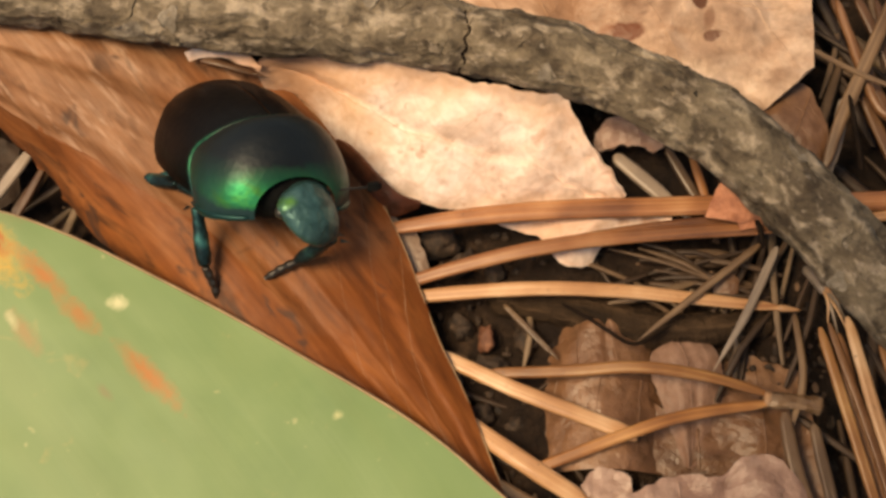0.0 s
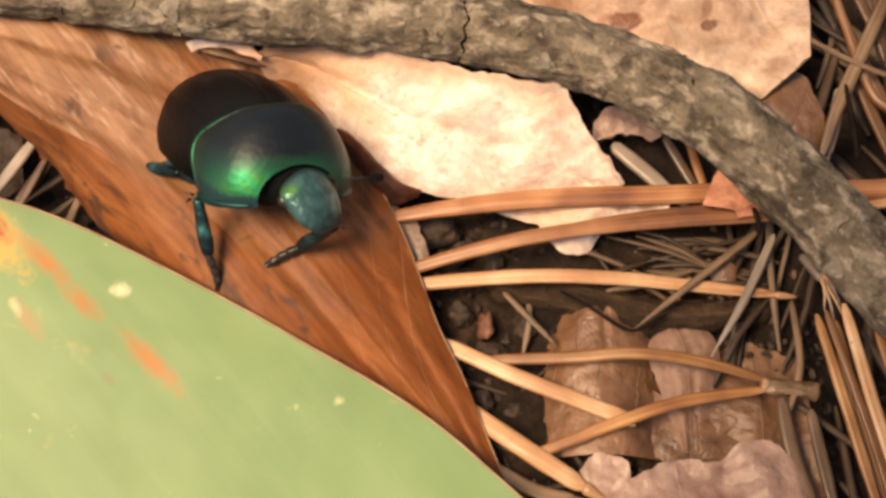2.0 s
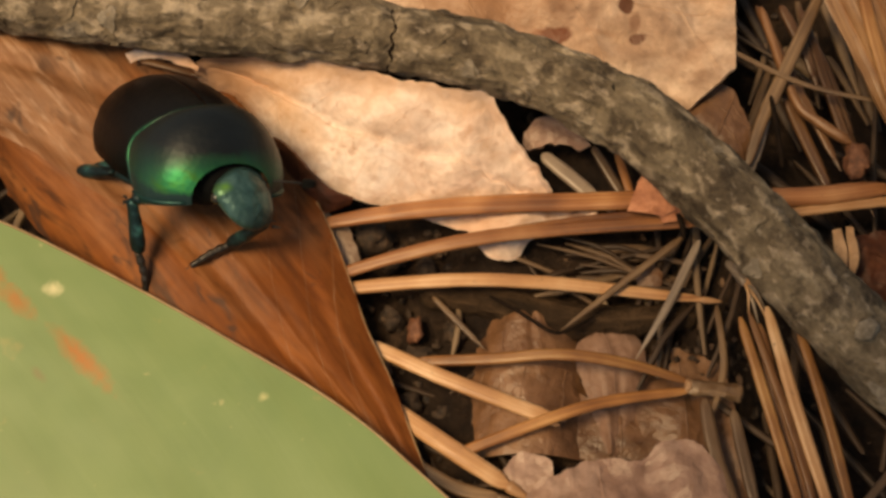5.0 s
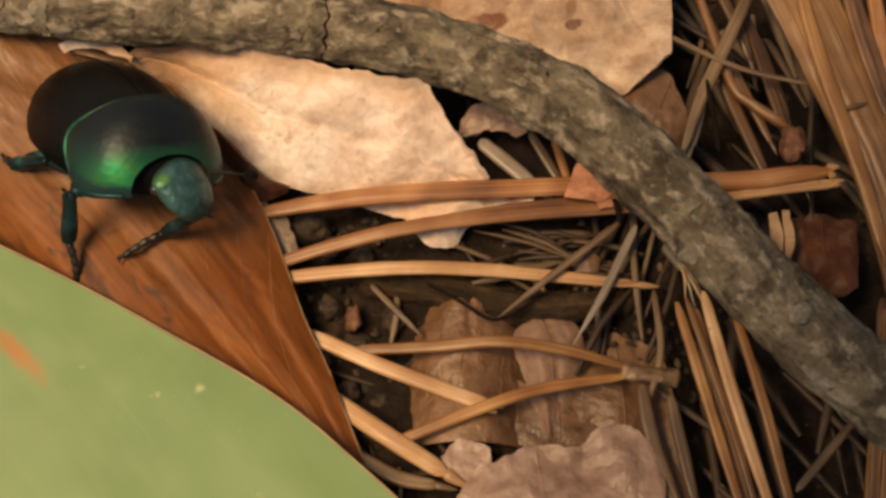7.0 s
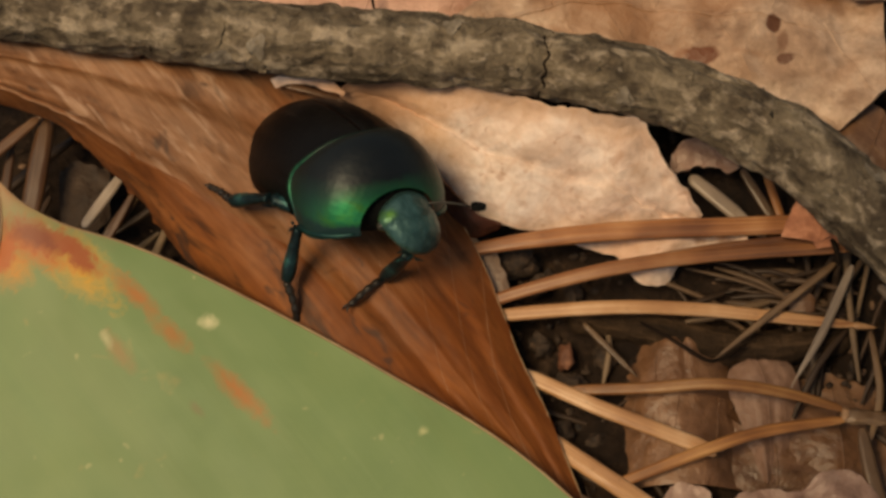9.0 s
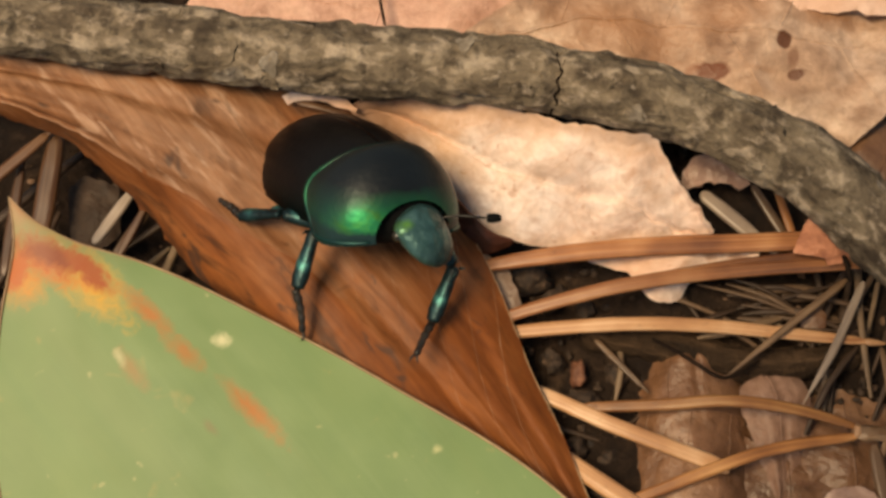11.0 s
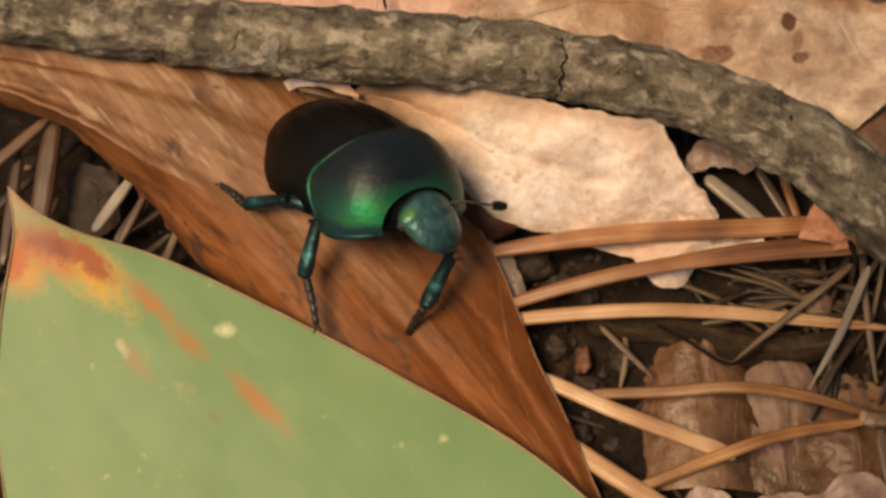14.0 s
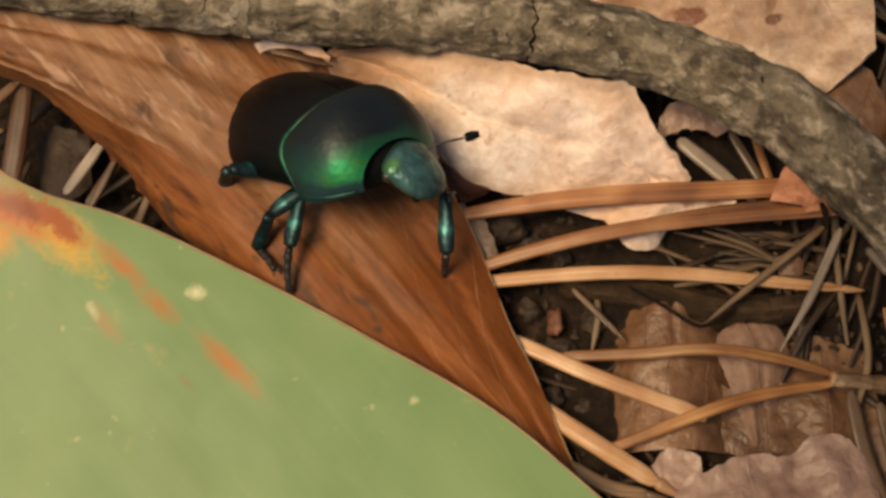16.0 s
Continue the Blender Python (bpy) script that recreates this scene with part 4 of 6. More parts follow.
def make_branch():
    line = [(-46, 52.1, 8.6), (-35.3, 50.9, 8.6), (-24, 49.2, 8.6), (-12.9, 47.8, 8.4), (-5.6, 47.1, 8.3), (1.3, 46.4, 8.1), (9.4, 44.3, 7.8), (16.6, 41.1, 7.0),
            (20.2, 38.3, 6.2), (23.7, 34.8, 5.4), (27.1, 31.1, 4.4), (30.5, 27.6, 3.4), (34, 24.6, 2.4), (39, 20.5, 1.4), (47, 15, 1.0)]
    n, sides = 380, 72
    c = curve(line, n)
    t = np.gradient(c, axis=0)
    t /= np.linalg.norm(t, axis=1, keepdims=True)
    side = np.cross(t, (0, 0, 1.0))
    side /= np.linalg.norm(side, axis=1, keepdims=True)
    up = np.cross(side, t)
    r0 = np.interp(np.linspace(0, 1, n), [0, 0.3, 0.55, 0.75, 0.9, 1], [2.15, 2.3, 2.3, 2.5, 2.7, 2.5])
    run = np.r_[0, np.cumsum(np.linalg.norm(np.diff(c, axis=0), axis=1))]
    V, UV = np.zeros((n, sides, 3)), np.zeros((n, sides, 2))
    crack = int(np.argmin(np.linalg.norm(c - np.array((1.0, 46.2, 8.5)), axis=1)))
    for i in range(n):
        for j in range(sides):
            a = 2 * math.pi * j / sides
            d = side[i] * math.cos(a) + up[i] * math.sin(a)
            q = np.array([run[i] * 0.55, 2.2 * math.cos(a) + 9, 2.2 * math.sin(a)])
            r = r0[i] + 0.26 * fuzz(q, 0.35, 1, 3) + 0.24 * fuzz(q * (0.6, 1, 1), 1.0, 4, 4) + 0.12 * fuzz(q * (0.6, 2, 2), 2.2, 6, 3)
            r -= 0.16 * max(0.0, math.cos(run[i] * 0.9 + 0.8 * math.sin(a) + 0.6 * fuzz(q, 0.5, 12))) ** 24
            wob = 1.5 * math.sin(a * 1.0 + 1) + fuzz(q, 1.0, 9)
            r -= 0.45 * math.exp(-((i - crack - wob) / 1.7) ** 2) * max(0, math.sin(a + 0.3))
            V[i, j] = c[i] + d * r
            UV[i, j] = run[i] * MM, r0[i] * min(a, 2 * math.pi - a) * MM
    ob = made("branch", grid_mesh("branch", V, True, True, UV, 80), MAT_BARK)
    tagged(ob, "thick grey-brown fallen branch with cracked lichened bark", "branch")
    ring = [tuple(V[min(n - 1, crack + round(1.5 * math.sin(2 * math.pi * j / sides + 1) + 0.5 * math.sin(j * 0.9)))][j % sides]) for j in range(-6, 30, 3)]
    made("crack", tube("crack", ring, [0.05, 0.11, 0.12, 0.05], 7, 30), MAT_ROOT, ob, "dark crack across the bark")
    rng = random.Random(3)
    for k in range(46):
        i, j = rng.randrange(30, n - 60), int(sides * (0.02 + 0.5 * rng.random()))
        li, lj = rng.randrange(2, 5), rng.randrange(2, 5)
        V3, U3 = np.zeros((6, 6, 3)), np.zeros((6, 6, 2))
        for a in range(6):
            for e in range(6):
                x, y = a / 5 * 2 - 1, e / 5 * 2 - 1
                q = 1 + 0.25 * math.sin(3 * math.atan2(y, x) + k)
                ii, jj = i + li * x * math.sqrt(1 - y * y / 2) * q, (j + lj * y * math.sqrt(1 - x * x / 2) * q)
                i0 = int(ii)
                g = V[i0, int(jj) % sides] * (1 - ii % 1) + V[i0 + 1, int(jj) % sides] * (ii % 1)
                h = V[i0, (int(jj) + 1) % sides] * (1 - ii % 1) + V[i0 + 1, (int(jj) + 1) % sides] * (ii % 1)
                g = g * (1 - jj % 1) + h * (jj % 1)
                d = g - c[i0]
                V3[a, e] = g + d / np.linalg.norm(d) * (0.07 + 0.04 * math.sin(k + 2 * x))
                U3[a, e] = UV[i0, int(jj) % sides]
        made("bark_flake", sheet_mesh("bark_flake", V3, U3, 0.16), MAT_BARK if k % 5 else MAT_FLAKE, ob)


make_branch()

# ---- pine needles ----
ORANGE, REDDISH, GREYISH = "dry orange-brown pine needle", "dry reddish-brown pine needle", "weathered grey-brown pine needle"
needle([(-5.6, 35.7, 0.9), (-1.5, 36.2, 2.0), (5.4, 36.9, 2.4), (16.1, 37.4, 2.2), (28.8, 38.0, 1.6), (31.9, 38.4, 1.5), (34.8, 38.7, 1.4)], 1.35, MAT_REDN, REDDISH + " with a broken end, running under the branch", ends=(0.5, 0.9, 1, 1, 1, 1, 1))
needle([(24.0, 36.4, 1.2), (29.5, 37.2, 1.3), (32.2, 37.6, 1.2), (35.1, 37.9, 1.2)], 0.75, MAT_STRAW, "pale broken pine needle beside a reddish one", ends=(1, 1, 1, 1))


def blade(A, B, material, label, seed, keel=0.35):
    """A flat dry blade with a keel and fine ribs along it."""
    V, UV = surface(A, B, 60, 30, keel, 0.12, 0.3, 0.04, seed, lambda u, f: 0.025 * math.sin(f * 37 + 4 * u) + 0.12 * math.exp(-((f - 0.45) / 0.05) ** 2))
    ob = tagged(made("straw", sheet_mesh("straw", V, UV, 0.25), material), label, "straw", "dry straws")
    for f in (0.2, 0.45, 0.72):
        add_vein(ob, V, (0.01, f), (0.99, f), 0.09, MAT_NEEDLE, "rib", "raised orange-brown rib")
    node = V[26]
    made("node", tube("node", [tuple(q + np.array((0, 0, 0.12))) for q in node[6:24:3]], [0.1, 0.2, 0.2, 0.1], 8, 18), MAT_DARKN, ob, "dark joint across the straw")
    return ob


blade([(29.4, 53.6, 4.9), (30.6, 50.6, 4.6), (33.0, 44.2, 4.3), (35.4, 37.7, 3.8), (36.6, 31.6, 3.2), (37.3, 25.3, 2.6)],
      [(34.8, 53.5, 5.0), (35.5, 50.5, 4.8), (37.1, 45.0, 4.4), (38.3, 40.7, 4.0), (39.7, 35.9, 3.4), (40.0, 28.3, 2.8)], MAT_BLADE, "broad dry straw-brown blade lying over needles", 91)
blade([(36.8, 28.6, 2.0), (35.7, 23.4, 1.6), (35.2, 19.9, 1.2), (34.4, 15.4, 0.8)], [(38.5, 28.6, 2.0), (37.3, 23.4, 1.6), (36.6, 19.9, 1.2), (36.1, 15.4, 0.8)],
      MAT_BLADE, "narrow dry brown blade beside the branch", 92, 0.2)


def needle_pair(lines, widths, material, label, sheath=None):
    """Needles that grow from one sheath."""
    h = holder("needle_bundle", label, "pine needles", lines[0][0], "needle bundles")
    for pts, w in zip(lines, widths):
        me = tube("needle", [tuple(np.array(p) - np.array(lines[0][0])) for p in pts], [w / 2 * e for e in (0.7, 1, 1, 0.9)], 16, 26, 0.6, 0.07, pts[0][1], True, 0.28)
        made("needle", me, material, h)
    if sheath:
        me = tube("sheath", [tuple(np.array(p) - np.array(lines[0][0])) for p in sheath], [0.36, 0.55, 0.42, 0.5, 0.62], 14, 30, 0.8, 0.55, 3)
        made("sheath", me, MAT_GREYN, h, "brown papery sheath")
        a, b = (np.array(q) - np.array(lines[0][0]) for q in sheath[:2])
        made("collar", tube("collar", [tuple(a + (b - a) * f) for f in (0.05, 0.22, 0.4)], [0.4, 0.44, 0.38], 12, 12, 0.85, 0.3, 8), MAT_TAN, h, "pale frayed collar")
    return h


needle_pair([[(-5.0, 31.2, 0.4), (-2.0, 32.5, 1.5), (5.3, 34.2, 2.6), (12.7, 35.3, 2.4), (22.2, 35.9, 2.3)], [(3.0, 33.9, 2.5), (8, 34.9, 2.3), (14, 35.9, 2.3), (22.0, 36.7, 2.2)]],
            (1.0, 0.8), MAT_REDN, "two orange-brown pine needles lying side by side")
needle([(-4.6, 31.2, 0.3), (-1.5, 31.6, 1.1), (5.3, 31.9, 1.8), (11, 31.9, 1.4), (15.0, 31.6, 1.1), (21.6, 31.0, 0.6)], 0.95, MAT_STRAW, ORANGE + ", thick and straight", ends=(0.8, 1, 1, 1, 0.9, 0.7))
needle_pair([[(20.5, 25.2, 0.9), (16.5, 26.2, 1.6), (12.2, 26.7, 2.0), (8.0, 26.6, 1.5), (2.6, 26.6, 0.9)], [(20.5, 24.7, 0.9), (15.7, 23.9, 1.4), (12.0, 22.8, 1.7), (5.2, 20.3, 1.1)]],
            (0.8, 0.8), MAT_NEEDLE, "pair of spread orange pine needles in a brown sheath", [(19.9, 25.0, 0.9), (21.4, 24.8, 0.9), (23.7, 24.6, 0.7)])
needle([(-2.6, 28.6, 0.0), (0.4, 27.5, 0.8), (5.1, 25.2, 1.3), (11.9, 22.6, 1.0)], 1.05, MAT_STRAW, REDDISH + " with a flat broken end", ends=(0.9, 1, 1, 1))
needle([(-2.0, 25.8, -0.2), (1.2, 23.6, 0.6), (5.1, 20.7, 1.5), (8.8, 18.4, 0.9)], 1.25, MAT_STRAW, "bright straw-coloured thick pine needle", ends=(0.9, 1, 1, 0.9))
needle([(2.6, 19.9, 1.2), (5.5, 18.3, 0.9), (8.2, 17.7, 0.8)], 1.0, MAT_GREYN, GREYISH)
needle([(12.3, 28.6, 1.5), (20.2, 34.8, 2.0)], 0.52, MAT_GREYN, GREYISH + " with a pale tip", ends=(0.3, 0.9, 1, 1))
needle([(17.3, 27.3, 1.0), (19.2, 30.4, 1.4), (21.4, 34.8, 1.6)], 0.62, MAT_ASHN, GREYISH + " with a pale tip", ends=(0.3, 0.9, 1, 0.8))
needle([(3.9, 31.3, 0.4), (6.9, 28.1, 0.3)], 0.45, MAT_GREYN, GREYISH)
for pts, w, m, l in (
        ([(23.7, 29.4, 1.6), (25.1, 23.5, 1.4), (27.0, 15.5, 0.9)], 0.75, MAT_NEEDLE, ORANGE), ([(25.0, 29.2, 0.9), (26.0, 23.4, 0.5), (27.6, 15.5, 0.2)], 0.9, MAT_DARKN, REDDISH),
        ([(25.4, 30.0, 1.9), (26.8, 23.3, 1.7), (28.8, 15.3, 1.1)], 0.85, MAT_STRAW, ORANGE), ([(27.4, 28.6, 1.6), (28.7, 22.6, 1.6), (30.0, 15.5, 1.1)], 0.75, MAT_NEEDLE, ORANGE), ([(24.4, 29.8, 1.2), (26.6, 22.0, 0.9), (28.0, 15.4, 0.7)], 0.6, MAT_DARKN, REDDISH + ", thin"), ([(22.4, 30.6, 0.6), (22.6, 26.4, 0.7), (21.6, 23.0, 0.6)], 0.5, MAT_GREYN, GREYISH + ", thin"),
        ([(21.2, 24.1, 0.9), (21.7, 20.4, 0.9), (23.1, 15.8, 0.7)], 1.0, MAT_GREYN, GREYISH), ([(23.0, 23.4, 0.8), (23.5, 20, 0.8), (24.1, 16.6, 0.7)], 0.85, MAT_GREYN, GREYISH),
        ([(30.4, 17.1, 0.8), (34.6, 21.7, 1.1)], 0.6, MAT_GREYN, GREYISH), ([(32.7, 52.8, 5.5), (33.2, 48.5, 5.3), (34.1, 43.9, 5.0), (35.1, 39.8, 4.7), (36.2, 35.2, 4.2), (37.0, 31.0, 3.7)], 1.05, MAT_NEEDLE, ORANGE + ", long, on a broad blade"),
        ([(35.6, 53.0, 5.4), (36.6, 47.0, 4.9), (38.0, 41.0, 4.4)], 0.8, MAT_DARKN, REDDISH + ", on a broad blade"), ([(38.4, 53, 3.2), (38.9, 42.2, 3.0), (39.2, 34, 2.6)], 1.2, MAT_REDN, ORANGE),
        ([(36.5, 54, 3.2), (38.3, 44.7, 3.2), (40, 37, 2.8)], 1.0, MAT_DARKN, REDDISH), ([(37.0, 29.5, 1.6), (36.0, 22, 1.2), (34.8, 15, 0.9)], 0.9, MAT_DARKN, REDDISH),
        # the blackish needles up to the branch carry pit shade in their colour
        ([(30.9, 53.5, 3.0), (28.3, 48, 2.8), (26.1, 43.5, 2.4), (24.8, 40.0, 1.9)], 0.95, MAT_GREYN, GREYISH + " lying over twigs"), ([(26.6, 45.2, 1.8), (25.4, 40.6, 1.3)], 0.9, MAT_ASHN, "pale flattened pine needle"), ([(35.5, 51.6, 3.4), (37.1, 44.3, 3.0), (38.4, 38.2, 2.6)], 1.0, MAT_DARKN, REDDISH), ([(30.0, 50.9, 0.9), (31.1, 47.4, 0.8), (32.3, 42.9, 0.5)], 0.9, MAT_DARK_SHADEN, REDDISH), ([(28.1, 52.8, 1.6), (29.5, 49.3, 1.4), (30.1, 47.3, 1.0)], 0.8, MAT_DARK_SHADEN, REDDISH),
        ([(23.0, 48.6, 3.6), (28.7, 45.9, 2.8), (34.2, 44.2, 3.0)], 0.4, MAT_GREYN, GREYISH + ", thin"), ([(29.6, 53, 0.9), (31.5, 44.2, 0.9), (33, 38, 0.6)], 0.8, MAT_DARK_SHADEN, REDDISH),
        ([(28.0, 46.0, 0.9), (30.5, 38.8, 0.6)], 0.9, MAT_DARK_SHADEN, REDDISH), ([(26.5, 53, 1.2), (29.0, 46, 1.2), (31, 41, 0.9)], 0.7, MAT_DARK_SHADEN, REDDISH),
        ([(11.2, 41.2, 1.5), (13.2, 39.4, 1.4), (15.2, 37.6, 1.2)], 1.1, MAT_ASHN, "pale weathered pine needle beneath the branch"), ([(14.6, 41.6, 1.8), (16.8, 37.6, 1.4)], 0.7, MAT_GREYN, GREYISH), ([(16.2, 41.2, 1.8), (17.2, 37.4, 1.7)], 0.6, MAT_NEEDLE, ORANGE),
        # left pit: its blackish needles have the shade put into their colour
        ([(-38, 41.1, 1.5), (-33.0, 45.9, 1.7)], 0.9, MAT_DARKN, REDDISH), ([(-33.4, 38.0, 0.5), (-32.6, 46.2, 1.2)], 1.5, MAT_DARK_SHADEN, "dark brown pine needle, shade added to its colour"),
        ([(-29.6, 38.2, 0.5), (-27.1, 42.1, 0.7)], 0.85, MAT_ASHN, GREYISH), ([(-27.8, 37.2, 0.7), (-26.2, 40.6, 1.0)], 0.6, MAT_DARK_SHADEN, "dark brown pine needle, shade added to its colour"),
        ([(-28.1, 37.4, 0.4), (-25.8, 41.0, 0.6)], 0.8, MAT_GREYN, GREYISH), ([(-15.6, 46.0, 5.9), (-14.0, 45.6, 5.9), (-12.0, 45.1, 5.6)], 0.5, MAT_DARK_SHADEN, "thin dark needle under a scrap of leaf"),
        ([(-35.5, 36, 0.4), (-35, 44, 0.7)], 0.8, MAT_DARK_SHADEN, "dark brown pine needle, shade added to its colour")):
    needle(pts, w, m, l)


def rod(name, pts, radii, material, label, category, n=24, knots=()):
    """A root, stalk or twig; knots: shares of its length and sizes of the knots on it."""
    ob = tagged(made(name, tube(name, pts, radii, 10, n, 1.0, 0.2, pts[0][0]), material), label, category)
    c = curve(pts, 101)
    for k, (share, size) in enumerate(knots):
        p, q = c[int(share * 100)], c[int(share * 100) + 2]
        d = (q - p) / np.linalg.norm(q - p)
        out = np.array((-d[1], d[0], 0)) * (1 if k % 2 else -1)
        made("knot", tube("knot", [tuple(p + out * 0.5), tuple(p + out * 0.9 + (0, 0, size * 0.6)), tuple(p + out * 1.2 + (0, 0, size * 0.9))], [size, size * 0.8, size * 0.5], 10, 14, 1.0, 0.25, k), material, ob, "dark stub of a side shoot")
    return ob


rod("rootlet", [(7.6, 31.3, 0.5), (9.2, 30.2, 1.0), (10.3, 29.3, 1.4), (11.6, 28.4, 1.6), (12.6, 28.5, 1.5), (14.4, 29.7, 0.9)], [0.09, 0.11, 0.13, 0.12, 0.08], MAT_ROOT, "thin dark curved rootlet", "root", 40)
rod("twig", [(3.0, 32.0, -1.2), (8.0, 31.4, -0.9), (13.3, 30.0, -0.8), (17.8, 30.2, -0.9), (21.5, 30.6, -1.0)], [1.0, 1.25, 1.3, 1.2, 0.9], MAT_DEADTWIG, "rotten grey-brown twig half sunk in the soil", "twig", 50, ((0.3, 0.5), (0.55, 0.7), (0.78, 0.45)))
rod("stalk", [(-10.8, 57.5, 4.0), (-10.4, 54.9, 4.0), (-10.0, 52.8, 3.7)], [0.09, 0.12, 0.11], MAT_ROOT, "thin dark leaf stalk lying on a pinkish leaf", "stalk")
rod("stalk", [(26.6, 44.9, 2.9), (26.9, 42, 2.7), (27.1, 39.8, 2.3)], [0.16, 0.2, 0.15], MAT_ROOT, "thin dark stalk among dry needles", "stalk")
rod("twig", [(26.6, 52.4, 2.0), (28.4, 45.3, 1.8), (29.8, 43.6, 1.7), (32.0, 42.0, 1.5)], [0.3, 0.35, 0.33, 0.42], MAT_DARKN, "thin reddish-brown twig ending at a bud", "twig", 30)
rod("stalk", [(19.4, 36.9, 3.1), (20.0, 35.6, 3.2), (20.3, 34.4, 2.6)], [0.18, 0.2, 0.15], MAT_ROOT, "thin dark stalk across two needles", "stalk")


s = Nodes("reddish bud scale")
fine = s.noise(s.coord(), 1100, 5, 0.7)
MAT_BUD = s.done(s.ramp(fine, [(0.3, (0.05, 0.018, 0.010)), (0.55, (0.19, 0.075, 0.040)), (0.75, (0.42, 0.21, 0.12))]), 0.65, fine, 0.0003, 0.8)


def lump(name, at, size, material, label, category, seed, amp=0.3, cuts=3, turn=0.0):
    bm = bmesh.new()
    bmesh.ops.create_icosphere(bm, subdivisions=cuts, radius=1)
    for v in bm.verts:
        k = 1 + amp * fuzz(v.co * 1.0, 1.3, seed, 4)
        v.co = Vector((v.co.x * size[0] * k, v.co.y * size[1] * k, v.co.z * size[2] * k)) * MM
    me = bpy.data.meshes.new(name)
    bm.to_mesh(me)
    bm.free()
    me.polygons.foreach_set("use_smooth", [True] * len(me.polygons))
    ob = made(name, me, material)
    ob.matrix_basis = pose(at[0] * MM, at[1] * MM, at[2] * MM, 0, 0, turn)
    return tagged(ob, label, category)


lump("bud", (32.3, 40.9, 1.3), (0.9, 1.4, 0.8), MAT_BUD, "reddish-brown scaly bud at a twig's end", "bud", 3, 0.5)
lump("soil_crumb", (2.7, 29.2, -0.2), (0.55, 0.9, 0.7), MAT_BUD, "reddish-brown crumb of bark on dark soil", "crumb", 5, 0.35)
leaf("bark_scale", [(16.6, 36.2, 3.2), (17.2, 37.6, 4.4), (17.9, 38.4, 4.9)], [(18.9, 35.7, 3.4), (19.8, 36.3, 4.0), (18.2, 38.2, 4.8)],
     MAT_CHIP, "orange-red bark scale against the branch", 16, 12, 0.5, 0.25, 0.5, 0.15, 67, 0.5, "bark")
leaf("bark_scale", [(18.6, 35.9, 3.3), (19.4, 36.6, 3.8), (20.4, 36.9, 3.9)], [(18.9, 35.4, 3.0), (20.0, 35.6, 3.2), (21.2, 36.2, 3.4)],
     MAT_CHIP, "small orange-red bark scale", 12, 10, 0.3, 0.2, 0.5, 0.12, 68, 0.4, "bark")
lump("pebble", (32.2, 24.6, 0.2), (0.55, 0.5, 0.45), MAT_ASH, "small pale pebble beside the branch", "pebble", 9, 0.25)
lump("bark_knot", (30.6, 26.9, 5.9), (0.8, 0.6, 0.5), MAT_FLAKE, "pale weathered knot on the branch", "knot", 11, 0.45, 3, 40)
leaf("leaf_fragment", [(17.2, 33.0, 0.5), (18.2, 33.5, 0.9), (19.0, 32.8, 0.7)], [(17.4, 31.8, 0.3), (18.3, 31.6, 0.5), (18.9, 31.9, 0.5)],
     MAT_BROWN, "brownish curled scrap of leaf among needles", 14, 10, 0.4, 0.25, 0.6, 0.15, 61)


def make_tuft():
    """The frayed end of a needle sheath: thin curled fibres on a short stem."""
    h = holder("needle_sheath", "frayed grey-brown needle sheath against the branch", "needle sheath", (23.9, 32.6, 1.0))
    made("stem", tube("stem", [(-0.6, 1.2, -0.5), (0, 0, 0), (0.4, -0.8, 0.2)], [0.3, 0.36, 0.3], 10, 16, 1.0, 0.3, 2), MAT_ASHN, h)
    rng = random.Random(8)
    for k in range(9):
        a, ln = radians(-80 + 16 * k), rng.uniform(1.0, 2.1)
        d = np.array((math.cos(a), math.sin(a) - 0.5, 0))
        pts = [(0.3, -0.6, 0.15), tuple(d * ln * 0.5 + (0.3, -0.6, 0.5 + rng.uniform(-0.2, 0.3))), tuple(d * ln + (0.3, -0.9, rng.uniform(-0.3, 0.4)))]
        made("fibre", tube("fibre", pts, [0.12, 0.09, 0.04], 6, 12), MAT_ASHN if k % 2 else MAT_STRAW, h)


make_tuft()
for k, (x, y, z, r) in enumerate(((-0.4, 35.9, -0.6, 1.3), (1.4, 34.6, -1.0, 0.9), (3.4, 33.9, -1.1, 0.8), (1.2, 30.2, -1.0, 0.9), (3.2, 27.6, -1.1, 1.0), (2.4, 24.3, -1.0, 0.9), (4.6, 23.6, -1.2, 0.8), (5.4, 29.4, -1.3, 0.9))):
    lump("soil_clod", (x, y, z), (r, r * 0.8, r * 0.7), MAT_CRUMB, "dark crumbly clod of forest soil", "clod", 20 + k, 0.5, 3, 40 * k)


# ---- loose litter ----
bm = bmesh.new()
bmesh.ops.create_icosphere(bm, subdivisions=2, radius=1)
BALL_V, BALL_F = [tuple(v.co) for v in bm.verts], [tuple(v.index for v in f.verts) for f in bm.faces]
bm.free()


